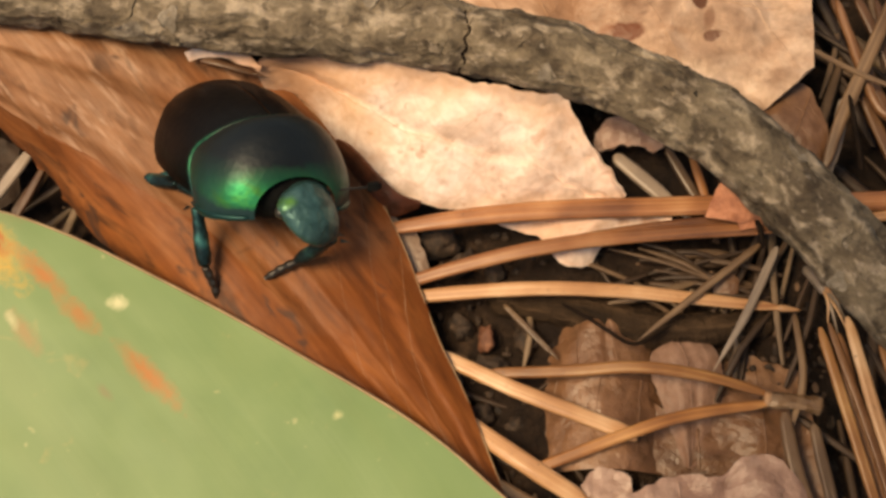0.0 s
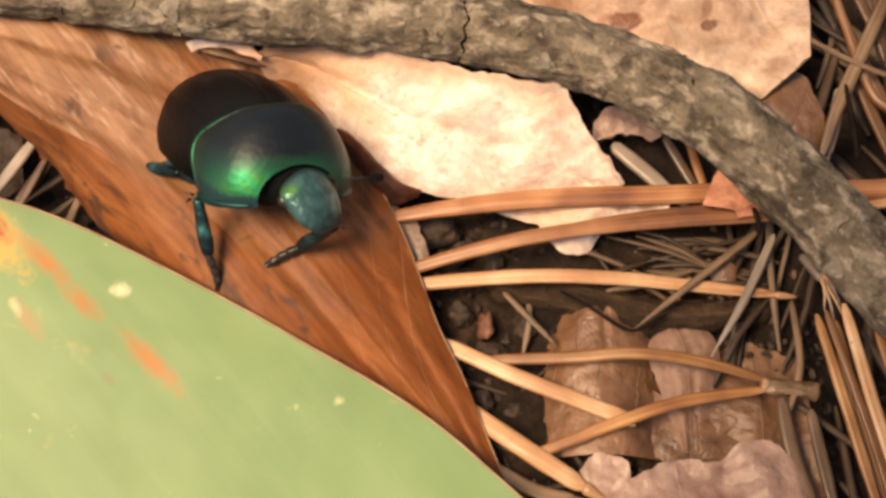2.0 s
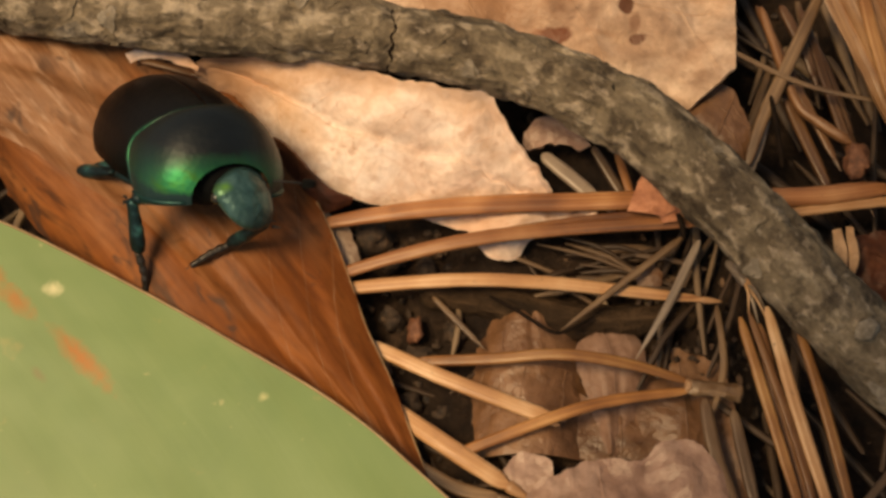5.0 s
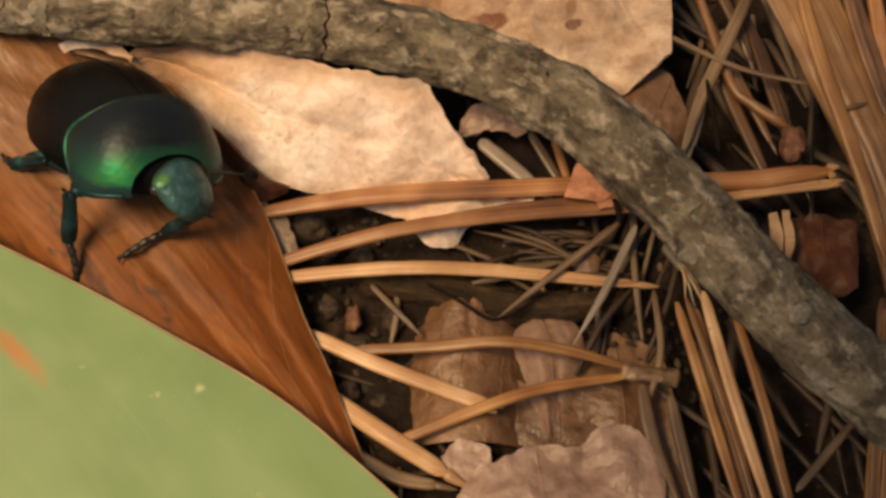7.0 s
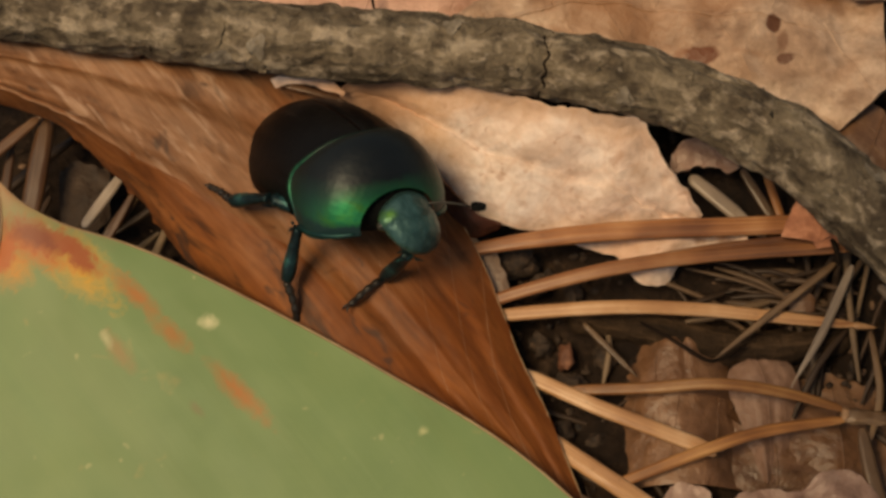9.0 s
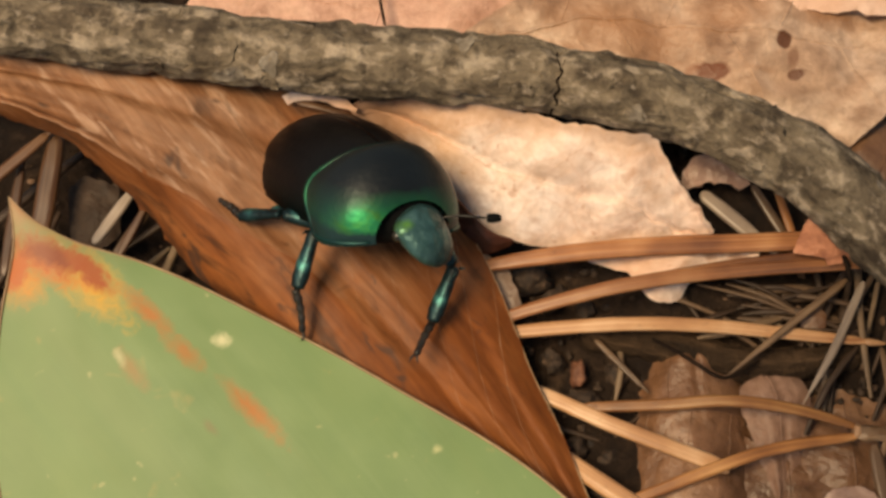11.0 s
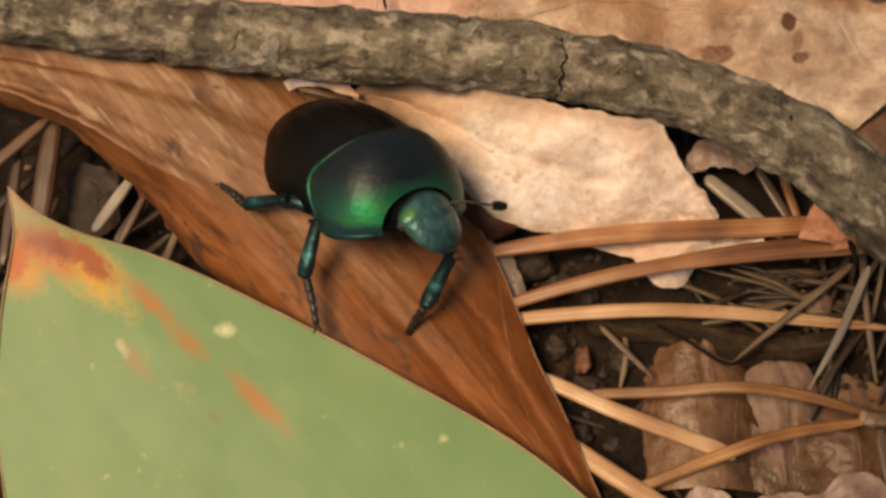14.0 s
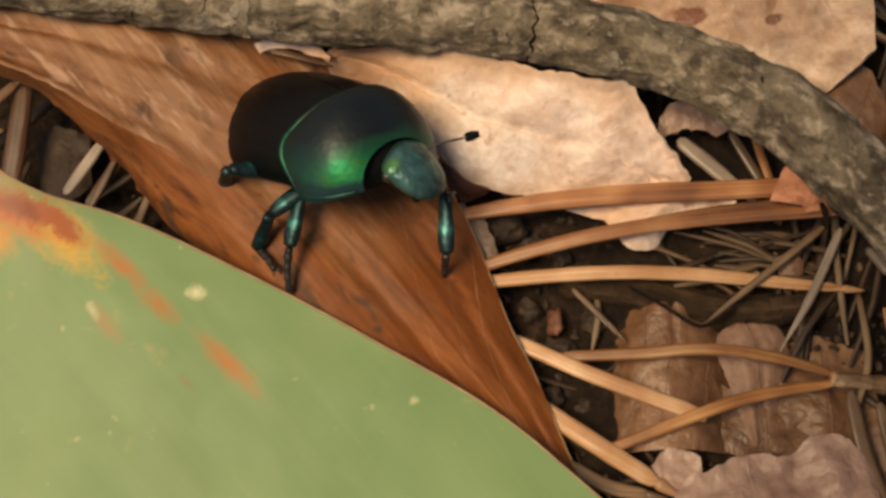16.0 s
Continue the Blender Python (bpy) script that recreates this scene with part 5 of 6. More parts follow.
def make_litter():
    """Thin needle scraps and crumbs in the hollows between the leaves."""
    rng = random.Random(5)
    V, F = [], []
    def add(pts, r, sides=5, n=5):
        c = curve(pts, n)
        b = len(V)
        t = c[-1] - c[0]
        sd_ = np.cross(t, (0, 0, 1.0))
        sd_ /= np.linalg.norm(sd_) + 1e-9
        up = np.cross(sd_, t / np.linalg.norm(t))
        for i in range(n):
            rr = r * (0.5 if i in (0, n - 1) else 1)
            for j in range(sides):
                a = 2 * math.pi * j / sides
                V.append((c[i] + sd_ * rr * math.cos(a) + up * rr * 0.7 * math.sin(a)) * MM)
        for i in range(n - 1):
            for j in range(sides):
                k = (j + 1) % sides
                F.append((b + i * sides + j, b + i * sides + k, b + (i + 1) * sides + k, b + (i + 1) * sides + j))
    def spread(count, x0, x1, y0, y1, z0, z1, length, r, heading, jitter):
        for _ in range(count):
            x, y, z = rng.uniform(x0, x1), rng.uniform(y0, y1), rng.uniform(z0, z1)
            a = radians(rng.gauss(heading, jitter))
            ln = rng.uniform(*length)
            dx, dy = math.cos(a) * ln / 2, math.sin(a) * ln / 2
            add([(x - dx, y - dy, z - 0.3), (x + rng.uniform(-.4, .4), y + rng.uniform(-.4, .4), z + 0.2), (x + dx, y + dy, z - 0.3)], rng.uniform(*r))
    spread(12, 18.5, 23.5, 28, 35, -0.8, 0.5, (6, 12), (0.14, 0.28), 68, 14)
    spread(8, 12, 19, 31.5, 34.5, -0.2, 0.7, (5, 9), (0.12, 0.22), -14, 10)
    spread(18, 22, 40, 14, 28, -3.6, -0.6, (6, 14), (0.2, 0.5), 100, 25)
    spread(26, 24, 42, 38, 56, -5.0, -1.8, (6, 16), (0.2, 0.55), 110, 30)
    spread(18, 10, 20, 31, 36, -0.8, 0.3, (3, 8), (0.15, 0.32), -12, 25)
    spread(8, -36, -22, 34, 46, -3.6, -1.4, (6, 12), (0.2, 0.45), 62, 12)
    spread(16, 0, 11, 17, 32, -1.3, -0.6, (3, 7), (0.12, 0.26), 10, 60)
    me = bpy.data.meshes.new("needle_litter")
    me.from_pydata(V, [], F)
    me.uv_layers.new(name="UVMap")
    me.polygons.foreach_set("use_smooth", [True] * len(me.polygons))
    ob = made("needle_litter", me, MAT_SCRAP)
    tagged(ob, "tangle of old grey-brown needle scraps on the soil", "litter", kind="stuff")
    V2, F2 = [], []
    for _ in range(1500):
        x, y = rng.uniform(-6, 26), rng.uniform(15, 37)
        if rng.random() < 0.25:
            x, y = rng.uniform(-37, 42), rng.uniform(14, 56)
        r = rng.uniform(0.1, 0.4) * rng.uniform(0.6, 1.0)
        b = len(V2)
        z = rng.uniform(-2.0, -1.1) - hollow(x, y)
        sx, sy, sz = (r * rng.uniform(0.6, 1.4) for _ in range(3))
        for q in BALL_V:
            k = 1 + 0.4 * fuzz(Vector(q) * 1.2 + Vector((x, y, z)), 1.1, 3, 2)
            V2.append(((x + q[0] * sx * k) * MM, (y + q[1] * sy * k) * MM, (z + q[2] * sz * k) * MM))
        F2 += [tuple(b + c for c in f) for f in BALL_F]
    me = bpy.data.meshes.new("soil_crumbs")
    me.from_pydata(V2, [], F2)
    me.polygons.foreach_set("use_smooth", [True] * len(me.polygons))
    ob = made("soil_crumbs", me, MAT_CRUMB)
    tagged(ob, "loose dark crumbs of earth and bark", "litter", kind="stuff")


s = Nodes("needle scraps")
isl = s.n.new("ShaderNodeNewGeometry").outputs["Random Per Island"]
fine = s.noise(s.coord(), 1200, 3)
col = s.ramp(isl, [(0.0, (0.045, 0.026, 0.016)), (0.4, (0.07, 0.040, 0.024)), (0.8, (0.15, 0.09, 0.052)), (1.0, (0.27, 0.19, 0.12))])
MAT_SCRAP = s.done(s.mix(0.5, col, s.ramp(fine, [(0.3, (0.4, 0.4, 0.4)), (0.7, (1.1, 1.1, 1.1))]), "MULTIPLY"), 0.6)
make_litter()


# ---- made-up seedling out of view beside the litter, added to shade the branch's end ----
def make_shade_plant():
    h = holder("seedling", "added green shade plant, never in view, two broad leaves leaning over to block light", "seedling")
    made("stem", tube("stem", [(78, 34, -3), (76, 32, 50), (66, 22, 92), (48, 8, 109), (34, -2, 112)], [1.4, 1.2, 1.0, 0.8, 0.5], 10, 40), MAT_SHADE_PLANT, h)
    A = [(34, -2, 112), (26, 24, 111), (8, 31, 111), (-9, 22, 110), (-20, -4, 109)]
    B = [(34, -2, 112), (23, -14, 111), (5, -22, 111), (-12, -14, 110), (-20, -5, 109)]
    V, UV = surface(A, B, 40, 24, 0.8, 0.5, 0.15, 0.1, 77)
    made("leaf", sheet_mesh("leaf", V, UV, 0.3), MAT_SHADE_PLANT, h)
    # second leaf, added to keep sky light off the branch's end
    A = [(75.5, 32, 52), (62, 44, 58), (45, 46, 61), (32, 38, 62), (27, 27, 62)]
    B = [(75.5, 32, 52), (64, 14, 58), (46, 8, 61), (33, 14, 62), (27, 26, 62)]
    V, UV = surface(A, B, 40, 24, 0.8, 0.5, 0.15, 0.1, 78)
    made("leaf", sheet_mesh("leaf", V, UV, 0.3), MAT_SHADE_PLANT, h)


MAT_SHADE_PLANT = leaf_material("shade plant green", (0.035, 0.075, 0.02), (0.06, 0.12, 0.03), (0.10, 0.17, 0.045), (0.12, 0.10, 0.03), (8, 2), 0.5, 0.2)
make_shade_plant()


# ---- beetle: x ahead, y to its left, z up, millimetres ----
UNIT = 0.78 * MM


def dome(name, xs, wide, high, floor, a0, a1, nv=30, grooves=0.0, count=7, power=1.0, shift=None):
    V = np.zeros((len(xs), nv, 3))
    for i, x in enumerate(xs):
        w, h = wide(x), high(x)
        for j in range(nv):
            a = radians(a0 + (a1 - a0) * j / (nv - 1))
            k = 1.0
            if grooves:
                k -= grooves * max(0.0, math.cos(math.degrees(a) / 84 * count * math.pi)) ** 6 / max(h, 0.6)
            sx = math.copysign(abs(math.sin(a)) ** power, a)
            V[i, j] = x + (shift(x, math.degrees(a)) if shift else 0.0), w * sx * k, floor + h * math.cos(a) * k
    return grid_mesh(name, V, sharp=70)


def lens(x, mid, half, p):
    return max(0.0, 1 - abs((x - mid) / half) ** p) ** (1 / p)


def ellipsoid(name, at, size, turn=(0, 0, 0), n=18):
    m = Euler([radians(a) for a in turn]).to_matrix()
    V = np.zeros((n, 2 * n, 3))
    for i in range(n):
        for j in range(2 * n):
            th, ph = math.pi * (0.02 + 0.96 * i / (n - 1)), 2 * math.pi * j / (2 * n)
            V[i, j] = np.array(m @ Vector((size[0] * math.cos(th), size[1] * math.sin(th) * math.cos(ph), size[2] * math.sin(th) * math.sin(ph)))) + np.array(at)
    return grid_mesh(name, V, True, True, sharp=80)


def elytron_width(x):
    return 6.3 * lens(x, -3.6, 8.6, 2.6)


def elytron_height(x):
    return 5.75 * lens(x, -3.0, 9.6, 2.4)


def hind_edge(a):
    """How far the hind margin is drawn back (-) or forward (+) at an angle from the crest, degrees."""
    a = abs(a)
    k = min(1.0, max(0.0, (a - 72) / 32))
    return 1.5 * math.exp(-(a / 32) ** 2) - 0.85 * math.exp(-((a - 66) / 17) ** 2) + 1.3 * k * k * (3 - 2 * k)


def pronotum_width(x):
    return 6.25 * (1 - (abs(x - 1.9) / 5.55) ** 2.3) ** 0.5


def pronotum_height(x):
    return (6.2 - 0.5 * math.exp(-(x - 0.5) / 0.7)) * (1 - (max(0, x - 0.4) / 7.0) ** 2.5) ** 0.6


beetle = holder("beetle", "glossy black and metallic green beetle on a curled brown leaf", "beetle")
ex = -11.45 + 14.4 * (1 - np.cos(np.linspace(0.03, 1, 44) * math.pi / 2 * 1.0)) ** 0.8
made("elytron", dome("elytron", ex, elytron_width, elytron_height, 0.2, -98, -0.6, 40, 0.05), MAT_ELYTRA, beetle, "finely grooved black wing case")
made("elytron", dome("elytron", ex, elytron_width, elytron_height, 0.2, 0.6, 98, 40, 0.05), MAT_ELYTRA, beetle, "finely grooved black wing case")
px = 0.5 + 6.2 * np.sin(np.linspace(0, 1, 34) * math.pi / 2)
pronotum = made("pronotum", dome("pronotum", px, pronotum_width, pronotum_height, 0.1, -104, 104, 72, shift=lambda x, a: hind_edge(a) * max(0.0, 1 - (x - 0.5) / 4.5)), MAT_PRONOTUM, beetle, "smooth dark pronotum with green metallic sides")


def rim_line(side):
    pts = []
    for x in np.linspace(1.9, 6.5, 9):
        a = radians(100 * side)
        pts.append((x, pronotum_width(x) * math.sin(a), 0.1 + pronotum_height(x) * math.cos(a)))
    return pts


for side in (-1, 1):
    made("rim", tube("rim", rim_line(side), [0.2, 0.27, 0.2], 8, 30), MAT_RIM, pronotum, "metallic green edge")
back = [(0.55 + hind_edge(a), 6.05 * math.sin(radians(a)), 0.08 + 5.72 * math.cos(radians(a))) for a in range(-100, 101, 10)]
made("rim", tube("rim", back, [0.16, 0.27, 0.2, 0.27, 0.16], 10, 90), MAT_RIM, pronotum, "metallic green edge")
made("underside", ellipsoid("underside", (-2.4, 0, 0.2), (8.6, 5.6, 3.0)), MAT_UNDER, beetle, "black underside")
made("neck", ellipsoid("neck", (5.0, 0.2, 0.9), (1.7, 3.1, 2.2)), MAT_UNDER, beetle)


def head_mesh():
    """Flat head, broadest at the eyes, with a rounded shield in front; x ahead from the neck."""
    xs = 5.15 * np.sin(np.linspace(0, 1, 30) * math.pi / 2) - 0.6
    V = np.zeros((len(xs), 36, 3))
    for i, x in enumerate(xs):
        w = 2.75 * (1 - (max(0, x - 0.5) / 4.15) ** 3.0) ** 0.5 + 0.25 * math.exp(-((x - 0.7) / 0.5) ** 2)
        h = 1.55 * (1 - (max(0, x + 0.6) / 5.25) ** 2.2) ** 0.5 + 0.02
        nape = 1 - math.exp(-(x + 0.72) / 0.5)
        w, h = w * nape, h * nape ** 0.5
        for j in range(36):
            a = 2 * math.pi * j / 36
            z = h * math.sin(a) * (1.0 if math.sin(a) > 0 else 0.8)
            bump = 0.16 * math.exp(-((x - 1.7) / 0.5) ** 2 - (math.cos(a) / 0.4) ** 2) if math.sin(a) > 0 else 0
            V[i, j] = x, w * math.cos(a), z + bump
    return grid_mesh("head", V, True, True, sharp=70)


head = made("head", head_mesh(), MAT_HEAD, beetle, "blunt blue-green head bent downward")
for side in (-1, 1):
    made("eye", ellipsoid("eye", (0.9, 2.5 * side, -0.35), (0.5, 0.4, 0.42), n=10), MAT_EYE, head, "small dark eye")
    made("mandible", tube("mandible", [(2.8, 1.2 * side, -0.4), (3.7, 0.9 * side, -0.4), (4.2, 0.2 * side, -0.4)], [0.26, 0.22, 0.08], 8, 12, 0.7), MAT_UNDER, head, "short black jaw")
antenna = {}
for side in (-1, 1):
    an = made("antenna", tube("antenna", [(0, 0, 0), (1.6, 0, 0.2), (2.9, 0, 0.12), (4.0, 0, 0)], [0.14, 0.11, 0.1, 0.13], 8, 14), MAT_TARSUS, beetle, "thin brown antenna")
    for tilt in (-14, 0, 14):
        made("club_leaf", ellipsoid("club_leaf", (4.45, 0, 0.014 * tilt), (0.62, 0.38, 0.16), (0, tilt * 0.3, 0), n=10), MAT_UNDER, an, "dark leaf of the antenna club")
    antenna[side] = an

LEG_SIZES = {"front": (4.2, 4.9, 4.2), "middle": (4.2, 4.4, 3.6), "hind": (5.0, 5.2, 3.6)}


def make_leg(kind):
    """Thigh along +x from the hip; shin and foot are its children."""
    f, t, k = LEG_SIZES[kind]
    thigh = made(kind + "_leg", tube("thigh", [(0, 0, 0), (f * 0.5, 0, 0.1), (f, 0, 0)], [0.62, 0.88, 0.84, 0.6], 14, 30, 0.8), MAT_LEG, beetle, "stout dark green thigh")
    bm = tube("shin", [(0, 0, 0), (t * 0.5, 0, 0), (t, 0, 0)], [0.56, 0.55, 0.62, 0.70, 0.74, 0.60], 12, 40, 0.8, 0.12, 2)
    shin = made("shin", bm, MAT_LEG, thigh, "blue-green toothed shin")
    V = []
    me = bpy.data.meshes.new("spines")
    faces = []
    for i in range(5):
        x = t * (0.35 + 0.15 * i)
        r = 0.34 + 0.08 * i
        for sgn in (-1, 1):
            b = len(V)
            V += [(x - 0.2, r * 0.6 * sgn, 0.1), (x + 0.2, r * 0.6 * sgn, 0.1), (x, r * 0.6 * sgn, -0.15), (x + 0.25, (r + 0.55) * sgn, 0)]
            faces += [(b, b + 1, b + 3), (b + 1, b + 2, b + 3), (b + 2, b, b + 3), (b, b + 2, b + 1)]
    me.from_pydata([tuple(np.array(v) * UNIT) for v in V], [], faces)
    made("spines", me, MAT_LEG, thigh)
    beads = [0.4, 0.3, 0.39, 0.27, 0.36, 0.25, 0.33, 0.24, 0.31, 0.24]
    bm = bmesh.new()
    for pts, radii, n in [([(0, 0, 0), (k * 0.4, 0, 0.1), (k * 0.7, 0, 0), (k * 0.9, 0, -0.12)], beads, 44)] + [
            ([(k * 0.86, 0, -0.1), (k * 0.97, 0.22 * sgn, -0.05), (k * 1.04, 0.34 * sgn, -0.35)], [0.13, 0.11, 0.05], 10) for sgn in (-1, 1)]:
        piece = tube("foot", pts, radii, 9, n)
        bm.from_mesh(piece)
        bpy.data.meshes.remove(piece)
    me = bpy.data.meshes.new("foot")
    bm.to_mesh(me)
    bm.free()
    foot = made("foot", me, MAT_TARSUS, thigh, "thin dark jointed foot with two claws")
    return thigh, shin, bpy.data.objects[thigh.children[1].name], foot


def aim(origin, target, length):
    """A pose at origin whose +x looks at target, z as far up as may be; and its far end."""
    o, t = Vector(origin), Vector(target)
    x = (t - o).normalized()
    y = Vector((0, 0, 1)).cross(x)
    y = y.normalized() if y.length > 1e-4 else Vector((0, 1, 0))
    z = x.cross(y)
    m = Matrix((x, y, z)).transposed().to_4x4()
    m.translation = o * UNIT
    return m, o + x * length


HIPS = {"front": (4.0, 2.6, -0.6), "middle": (0.6, 3.6, -1.2), "hind": (-3.4, 3.4, -1.2)}
legs = {(kind, side): make_leg(kind) for kind in HIPS for side in (-1, 1)}


def leg_rows(kind, side, rows):
    """Keys of one leg from rows of seconds, knee, ankle and toe in the beetle's space (directions count, lengths are kept)."""
    f, t, k = LEG_SIZES[kind]
    thigh, shin, spines, foot = legs[kind, side]
    hx, hy, hz = HIPS[kind]
    keys = ([], [], [])
    for sec, knee, ankle, toe in rows:
        m1, p1 = aim((hx, hy * side, hz), knee, f)
        m2, p2 = aim(p1, ankle, t)
        m3, _ = aim(p2, toe, k)
        inv = m1.inverted()
        for lst, m in zip(keys, (m1, inv @ m2, inv @ m3)):
            lst.append((sec, m))
    walk(thigh, keys[0])
    walk(shin, keys[1])
    walk(spines, keys[1])
    walk(foot, keys[2])


def stance(x, y, z, heading, nose, lean):
    """A beetle pose: millimetres; heading in degrees from +x, nose up, lean."""
    return Matrix.Translation(Vector((x, y, z)) * MM) @ pose(0, 0, 0, lean, -nose, heading)


def motions():
    """All that moves: the beetle, its head, feelers and legs."""
    walk(beetle, [
        (0, stance(-11.30, 37.35, 7.03, -52.2, 36.0, -32.85)),
        (3, stance(-11.20, 37.40, 7.03, -51.5, 35.0, -33.0)),
        (7, stance(-10.86, 37.72, 7.02, -48.89, 30.01, -33.41)),
        (9, stance(-10.61, 37.88, 7.08, -48.09, 34.52, -28.96)),
        (11.5, stance(-10.57, 38.17, 7.04, -46.95, 35.91, -35.77)),
        (13.5, stance(-10.61, 38.02, 6.99, -47.63, 35.93, -30.94)),
        (14.5, stance(-10.48, 38.44, 7.11, -43.34, 35.28, -31.13)),
        (15.5, stance(-10.51, 38.28, 7.06, -35.70, 37.31, -31.44)),
        (16, stance(-10.52, 38.13, 7.05, -35.15, 37.05, -34.51))])
    nod = [(0, 44, 29, 0.25), (3, 44, 29, 0.25), (7, 44, 27, 0.25), (9, 44, 25, 0.2), (11.5, 44, 27, 0.1), (13.5, 44, 20, 0.1), (14.5, 40, 24, 0.2), (15.5, 42, 22, 0.4), (16, 42, 22, 0.5)]
    walk(head, [(t, pose((6.15 + 0.25 * aside) * UNIT, aside * UNIT, 1.2 * UNIT, 0, pitch, yaw)) for t, pitch, yaw, aside in nod])
    walk(antenna[1], [
        (0, aim((6.0, 2.4, 0.6), (6.4, 6.4, 1.2), 1)[0]),
        (7, aim((6.2, 2.4, 0.6), (7.6, 6.4, 0.5), 1)[0]),
        (9, aim((6.4, 2.4, 0.8), (8.9, 6.0, 0.7), 1)[0]),
        (11.5, aim((6.4, 2.4, 0.8), (8.9, 6.0, 1.3), 1)[0]),
        (13.5, aim((6.4, 2.4, 0.8), (9.1, 5.9, 0.1), 1)[0]),
        (14.5, aim((6.4, 2.4, 0.8), (9.0, 6.0, 1.3), 1)[0]),
        (15.5, aim((6.4, 2.4, 0.8), (9.1, 5.9, 1.2), 1)[0]),
        (16, aim((6.4, 2.4, 0.8), (9.0, 5.9, 1.7), 1)[0])])
    tucked = aim((5.2, -0.8, -0.6), (1.0, 0.2, -1.2), 1)[0]
    walk(antenna[-1], [(0, tucked), (16, tucked)])
    leg_rows("front", -1, [
        (0, (1.2, -5.6, -1.4), (2.2, -5.0, -6.2), (2.1, -3.3, -10.0)),
        (7, (2.6, -6.5, -1.3), (1.8, -6.1, -6.1), (2.1, -5.2, -10.2)),
        (9, (1.7, -6.1, -1.0), (1.3, -7.1, -5.8), (1.7, -6.3, -9.8)),
        (11.5, (0.9, -5.4, -1.1), (1.9, -7.3, -5.5), (2.4, -6.5, -9.6)),
        (13.5, (1.9, -6.2, -0.2), (1.8, -7.3, -5.0), (4.0, -7.2, -8.6)),
        (14.5, (0.8, -5.3, -0.8), (1.8, -7.7, -5.0), (3.6, -8.3, -8.7)),
        (15.5, (0.5, -4.9, -1.1), (0.8, -7.9, -5.0), (0.1, -8.1, -9.2)),
        (16, (0.3, -4.5, -1.2), (0.8, -6.9, -5.4), (0.5, -7.5, -9.5))])
    leg_rows("middle", -1, [
        (0, (-3.3, -5.2, -1.5), (-7.3, -6.8, -2.4), (-10.8, -7.6, -2.6)),
        (7, (-3.0, -5.8, -1.0), (-6.7, -7.6, -2.5), (-10.2, -8.2, -2.5)),
        (9, (-1.6, -6.8, 0.3), (-5.5, -8.5, -1.0), (-9.0, -9.1, -0.6)),
        (11.5, (-2.3, -6.6, -0.8), (-6.1, -8.5, -2.0), (-9.6, -9.0, -1.5)),
        (13.5, (-2.4, -6.4, -0.3), (-6.2, -8.1, -1.7), (-9.6, -8.8, -0.9)),
        (14.5, (-1.8, -6.7, 0.4), (-5.2, -9.3, -0.8), (-8.7, -9.4, -0.2)),
        (15, (-1.9, -6.6, 0.4), (-5.7, -8.6, -0.4), (-9.3, -8.5, 0.1)),
        (15.15, (-1.9, -6.6, 0.4), (-5.7, -8.6, -0.4), (-9.3, -8.5, 0.1)),
        (15.45, (-0.8, -7.2, -2.8), (-2.9, -7.5, -6.7), (0.6, -8.1, -7.5)),
        (15.5, (-0.8, -7.2, -2.8), (-2.9, -7.5, -6.7), (0.6, -8.1, -7.5)),
        (16, (-0.8, -7.2, -2.9), (-3.4, -7.2, -6.5), (0.0, -7.9, -7.3))])
    leg_rows("hind", -1, [
        (0, (-6.0, -5.2, -2.0), (-9.0, -3.6, -4.6), (-11.0, -2.6, -6.0)),
        (14.9, (-6.0, -5.2, -2.0), (-9.0, -3.6, -4.6), (-11.0, -2.6, -6.0)),
        (15.3, (-4.6, -7.2, 0.0), (-8.2, -6.6, -2.8), (-11.0, -6.0, -4.4)),
        (16, (-4.6, -7.2, 0.0), (-8.2, -6.6, -2.8), (-11.0, -6.0, -4.4))])
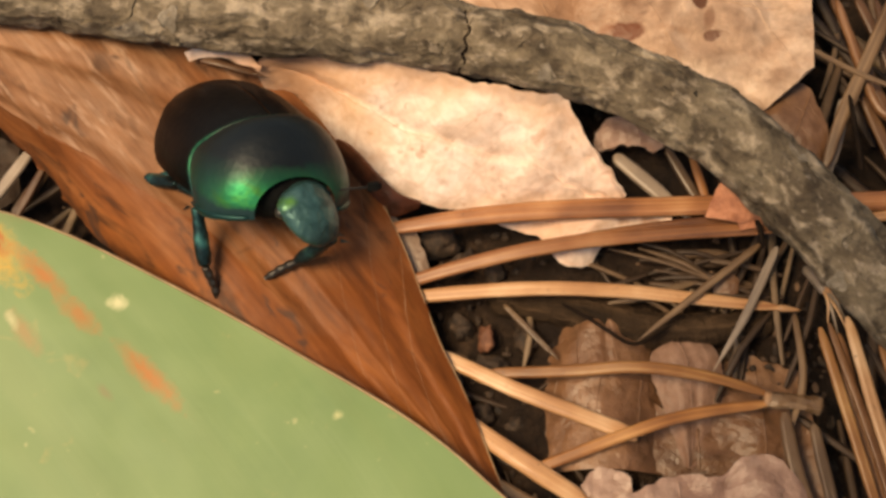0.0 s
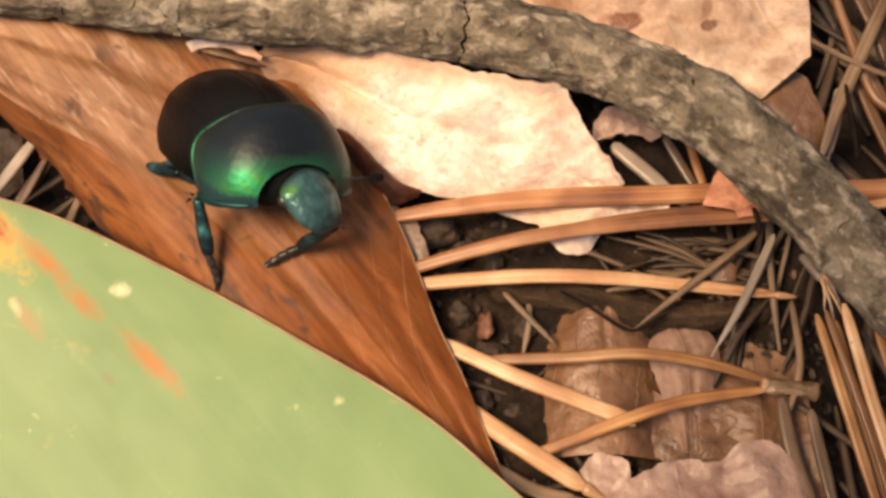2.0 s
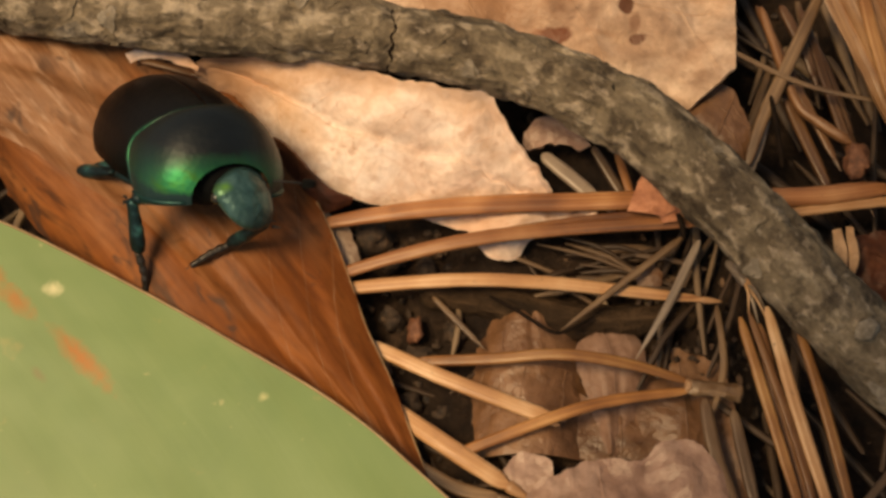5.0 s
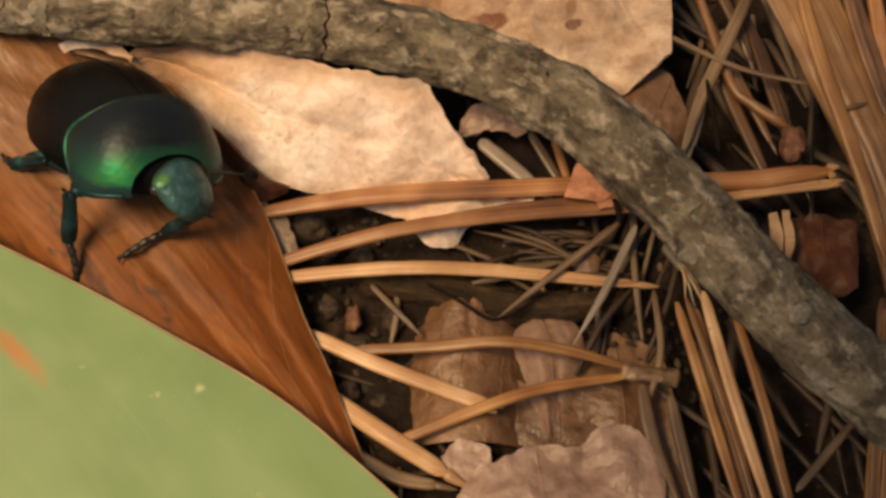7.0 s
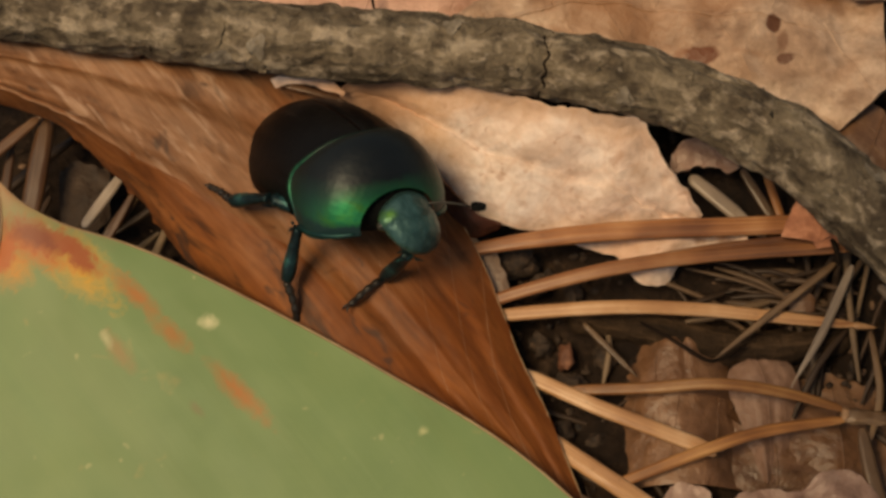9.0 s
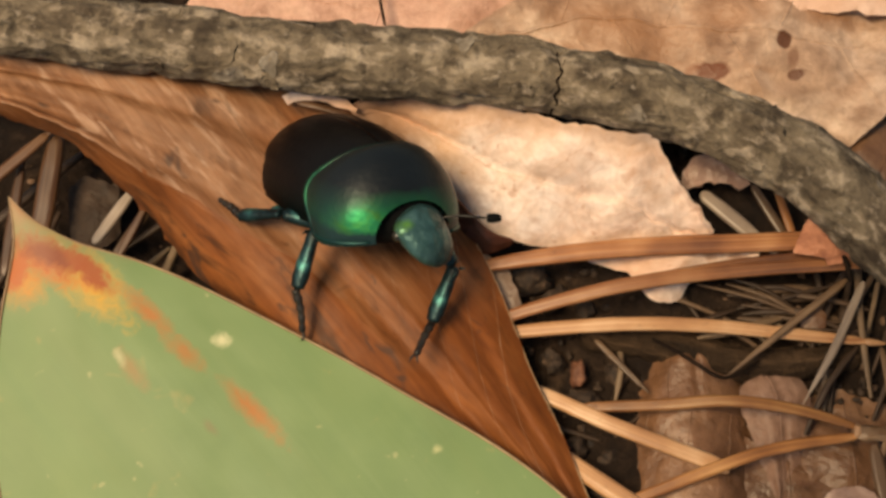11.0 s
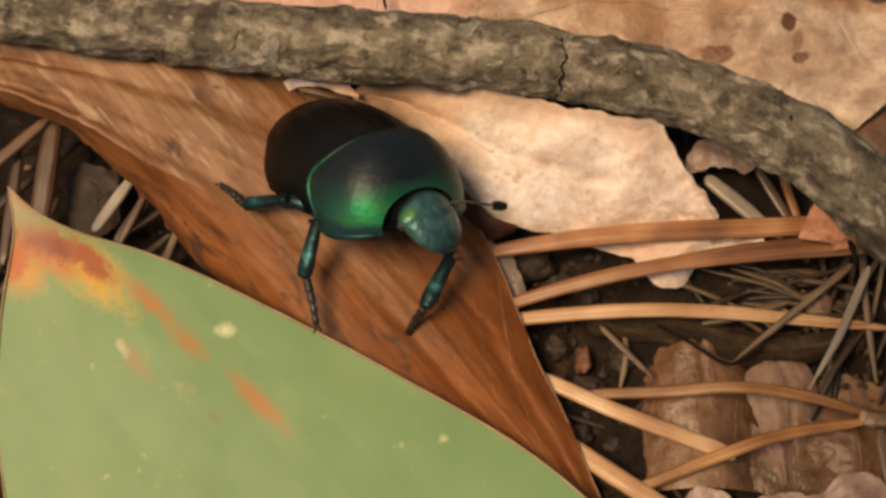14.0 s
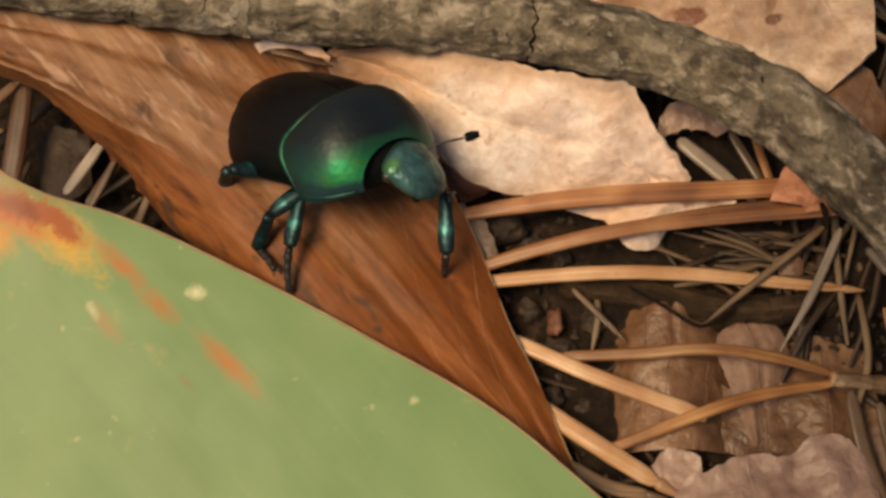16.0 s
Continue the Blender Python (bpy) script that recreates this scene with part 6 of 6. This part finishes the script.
    leg_rows("front", 1, [
        (0, (7.9, 2.9, -2.1), (4.5, 1.9, -5.4), (2.7, -0.9, -8.0)),
        (7, (7.9, 2.2, -2.1), (4.3, 1.0, -5.2), (3.6, -2.7, -7.2)),
        (9, (7.0, 0.9, -2.9), (3.6, 0.6, -6.4), (4.0, -3.3, -7.9)),
        (9.2, (7.0, 0.9, -2.9), (3.6, 0.6, -6.4), (4.0, -3.3, -7.9)),
        (11.3, (6.6, 4.4, -3.4), (7.5, 2.4, -7.7), (10.0, -0.6, -9.3)),
        (11.5, (6.6, 4.4, -3.4), (7.5, 2.4, -7.7), (10.0, -0.6, -9.3)),
        (13.5, (6.3, 3.4, -3.9), (7.4, -0.2, -6.8), (5.6, -1.8, -9.4)),
        (14.5, (6.4, 3.3, -4.0), (8.0, 0.3, -7.5), (6.0, 0.6, -11.1)),
        (14.7, (6.4, 3.3, -4.0), (8.0, 0.3, -7.5), (6.0, 0.6, -11.1)),
        (14.82, (6.2, 5.6, -2.4), (6.6, 8.0, -6.2), (8.6, 7.2, -8.6)),
        (15, (6.7, 4.2, -3.4), (9.2, 4.1, -7.6), (8.2, 5.6, -11.4)),
        (15.2, (6.7, 4.2, -3.4), (8.5, 3.2, -7.9), (7.2, 4.3, -11.7)),
        (15.27, (6.7, 4.2, -3.4), (8.5, 3.2, -7.9), (7.2, 4.3, -11.7)),
        (15.38, (6.9, 5.0, -2.5), (10.9, 4.1, -5.1), (9.0, 5.7, -8.4)),
        (15.5, (6.7, 4.3, -3.3), (8.7, 3.6, -7.7), (7.1, 5.1, -11.3)),
        (16, (6.8, 4.5, -3.1), (8.0, 3.0, -7.6), (5.9, 4.1, -11.0))])
    leg_rows("middle", 1, [
        (0, (1.8, 5.2, -3.4), (0.2, 4.6, -7.0), (-2.6, 4.4, -8.4)),
        (16, (1.8, 5.2, -3.4), (0.2, 4.6, -7.0), (-2.6, 4.4, -8.4))])
    leg_rows("hind", 1, [
        (0, (-5.0, 6.6, -0.6), (-8.6, 4.6, -3.4), (-11.0, 3.0, -5.0)),
        (16, (-5.0, 6.6, -0.6), (-8.6, 4.6, -3.4), (-11.0, 3.0, -5.0))])


motions()
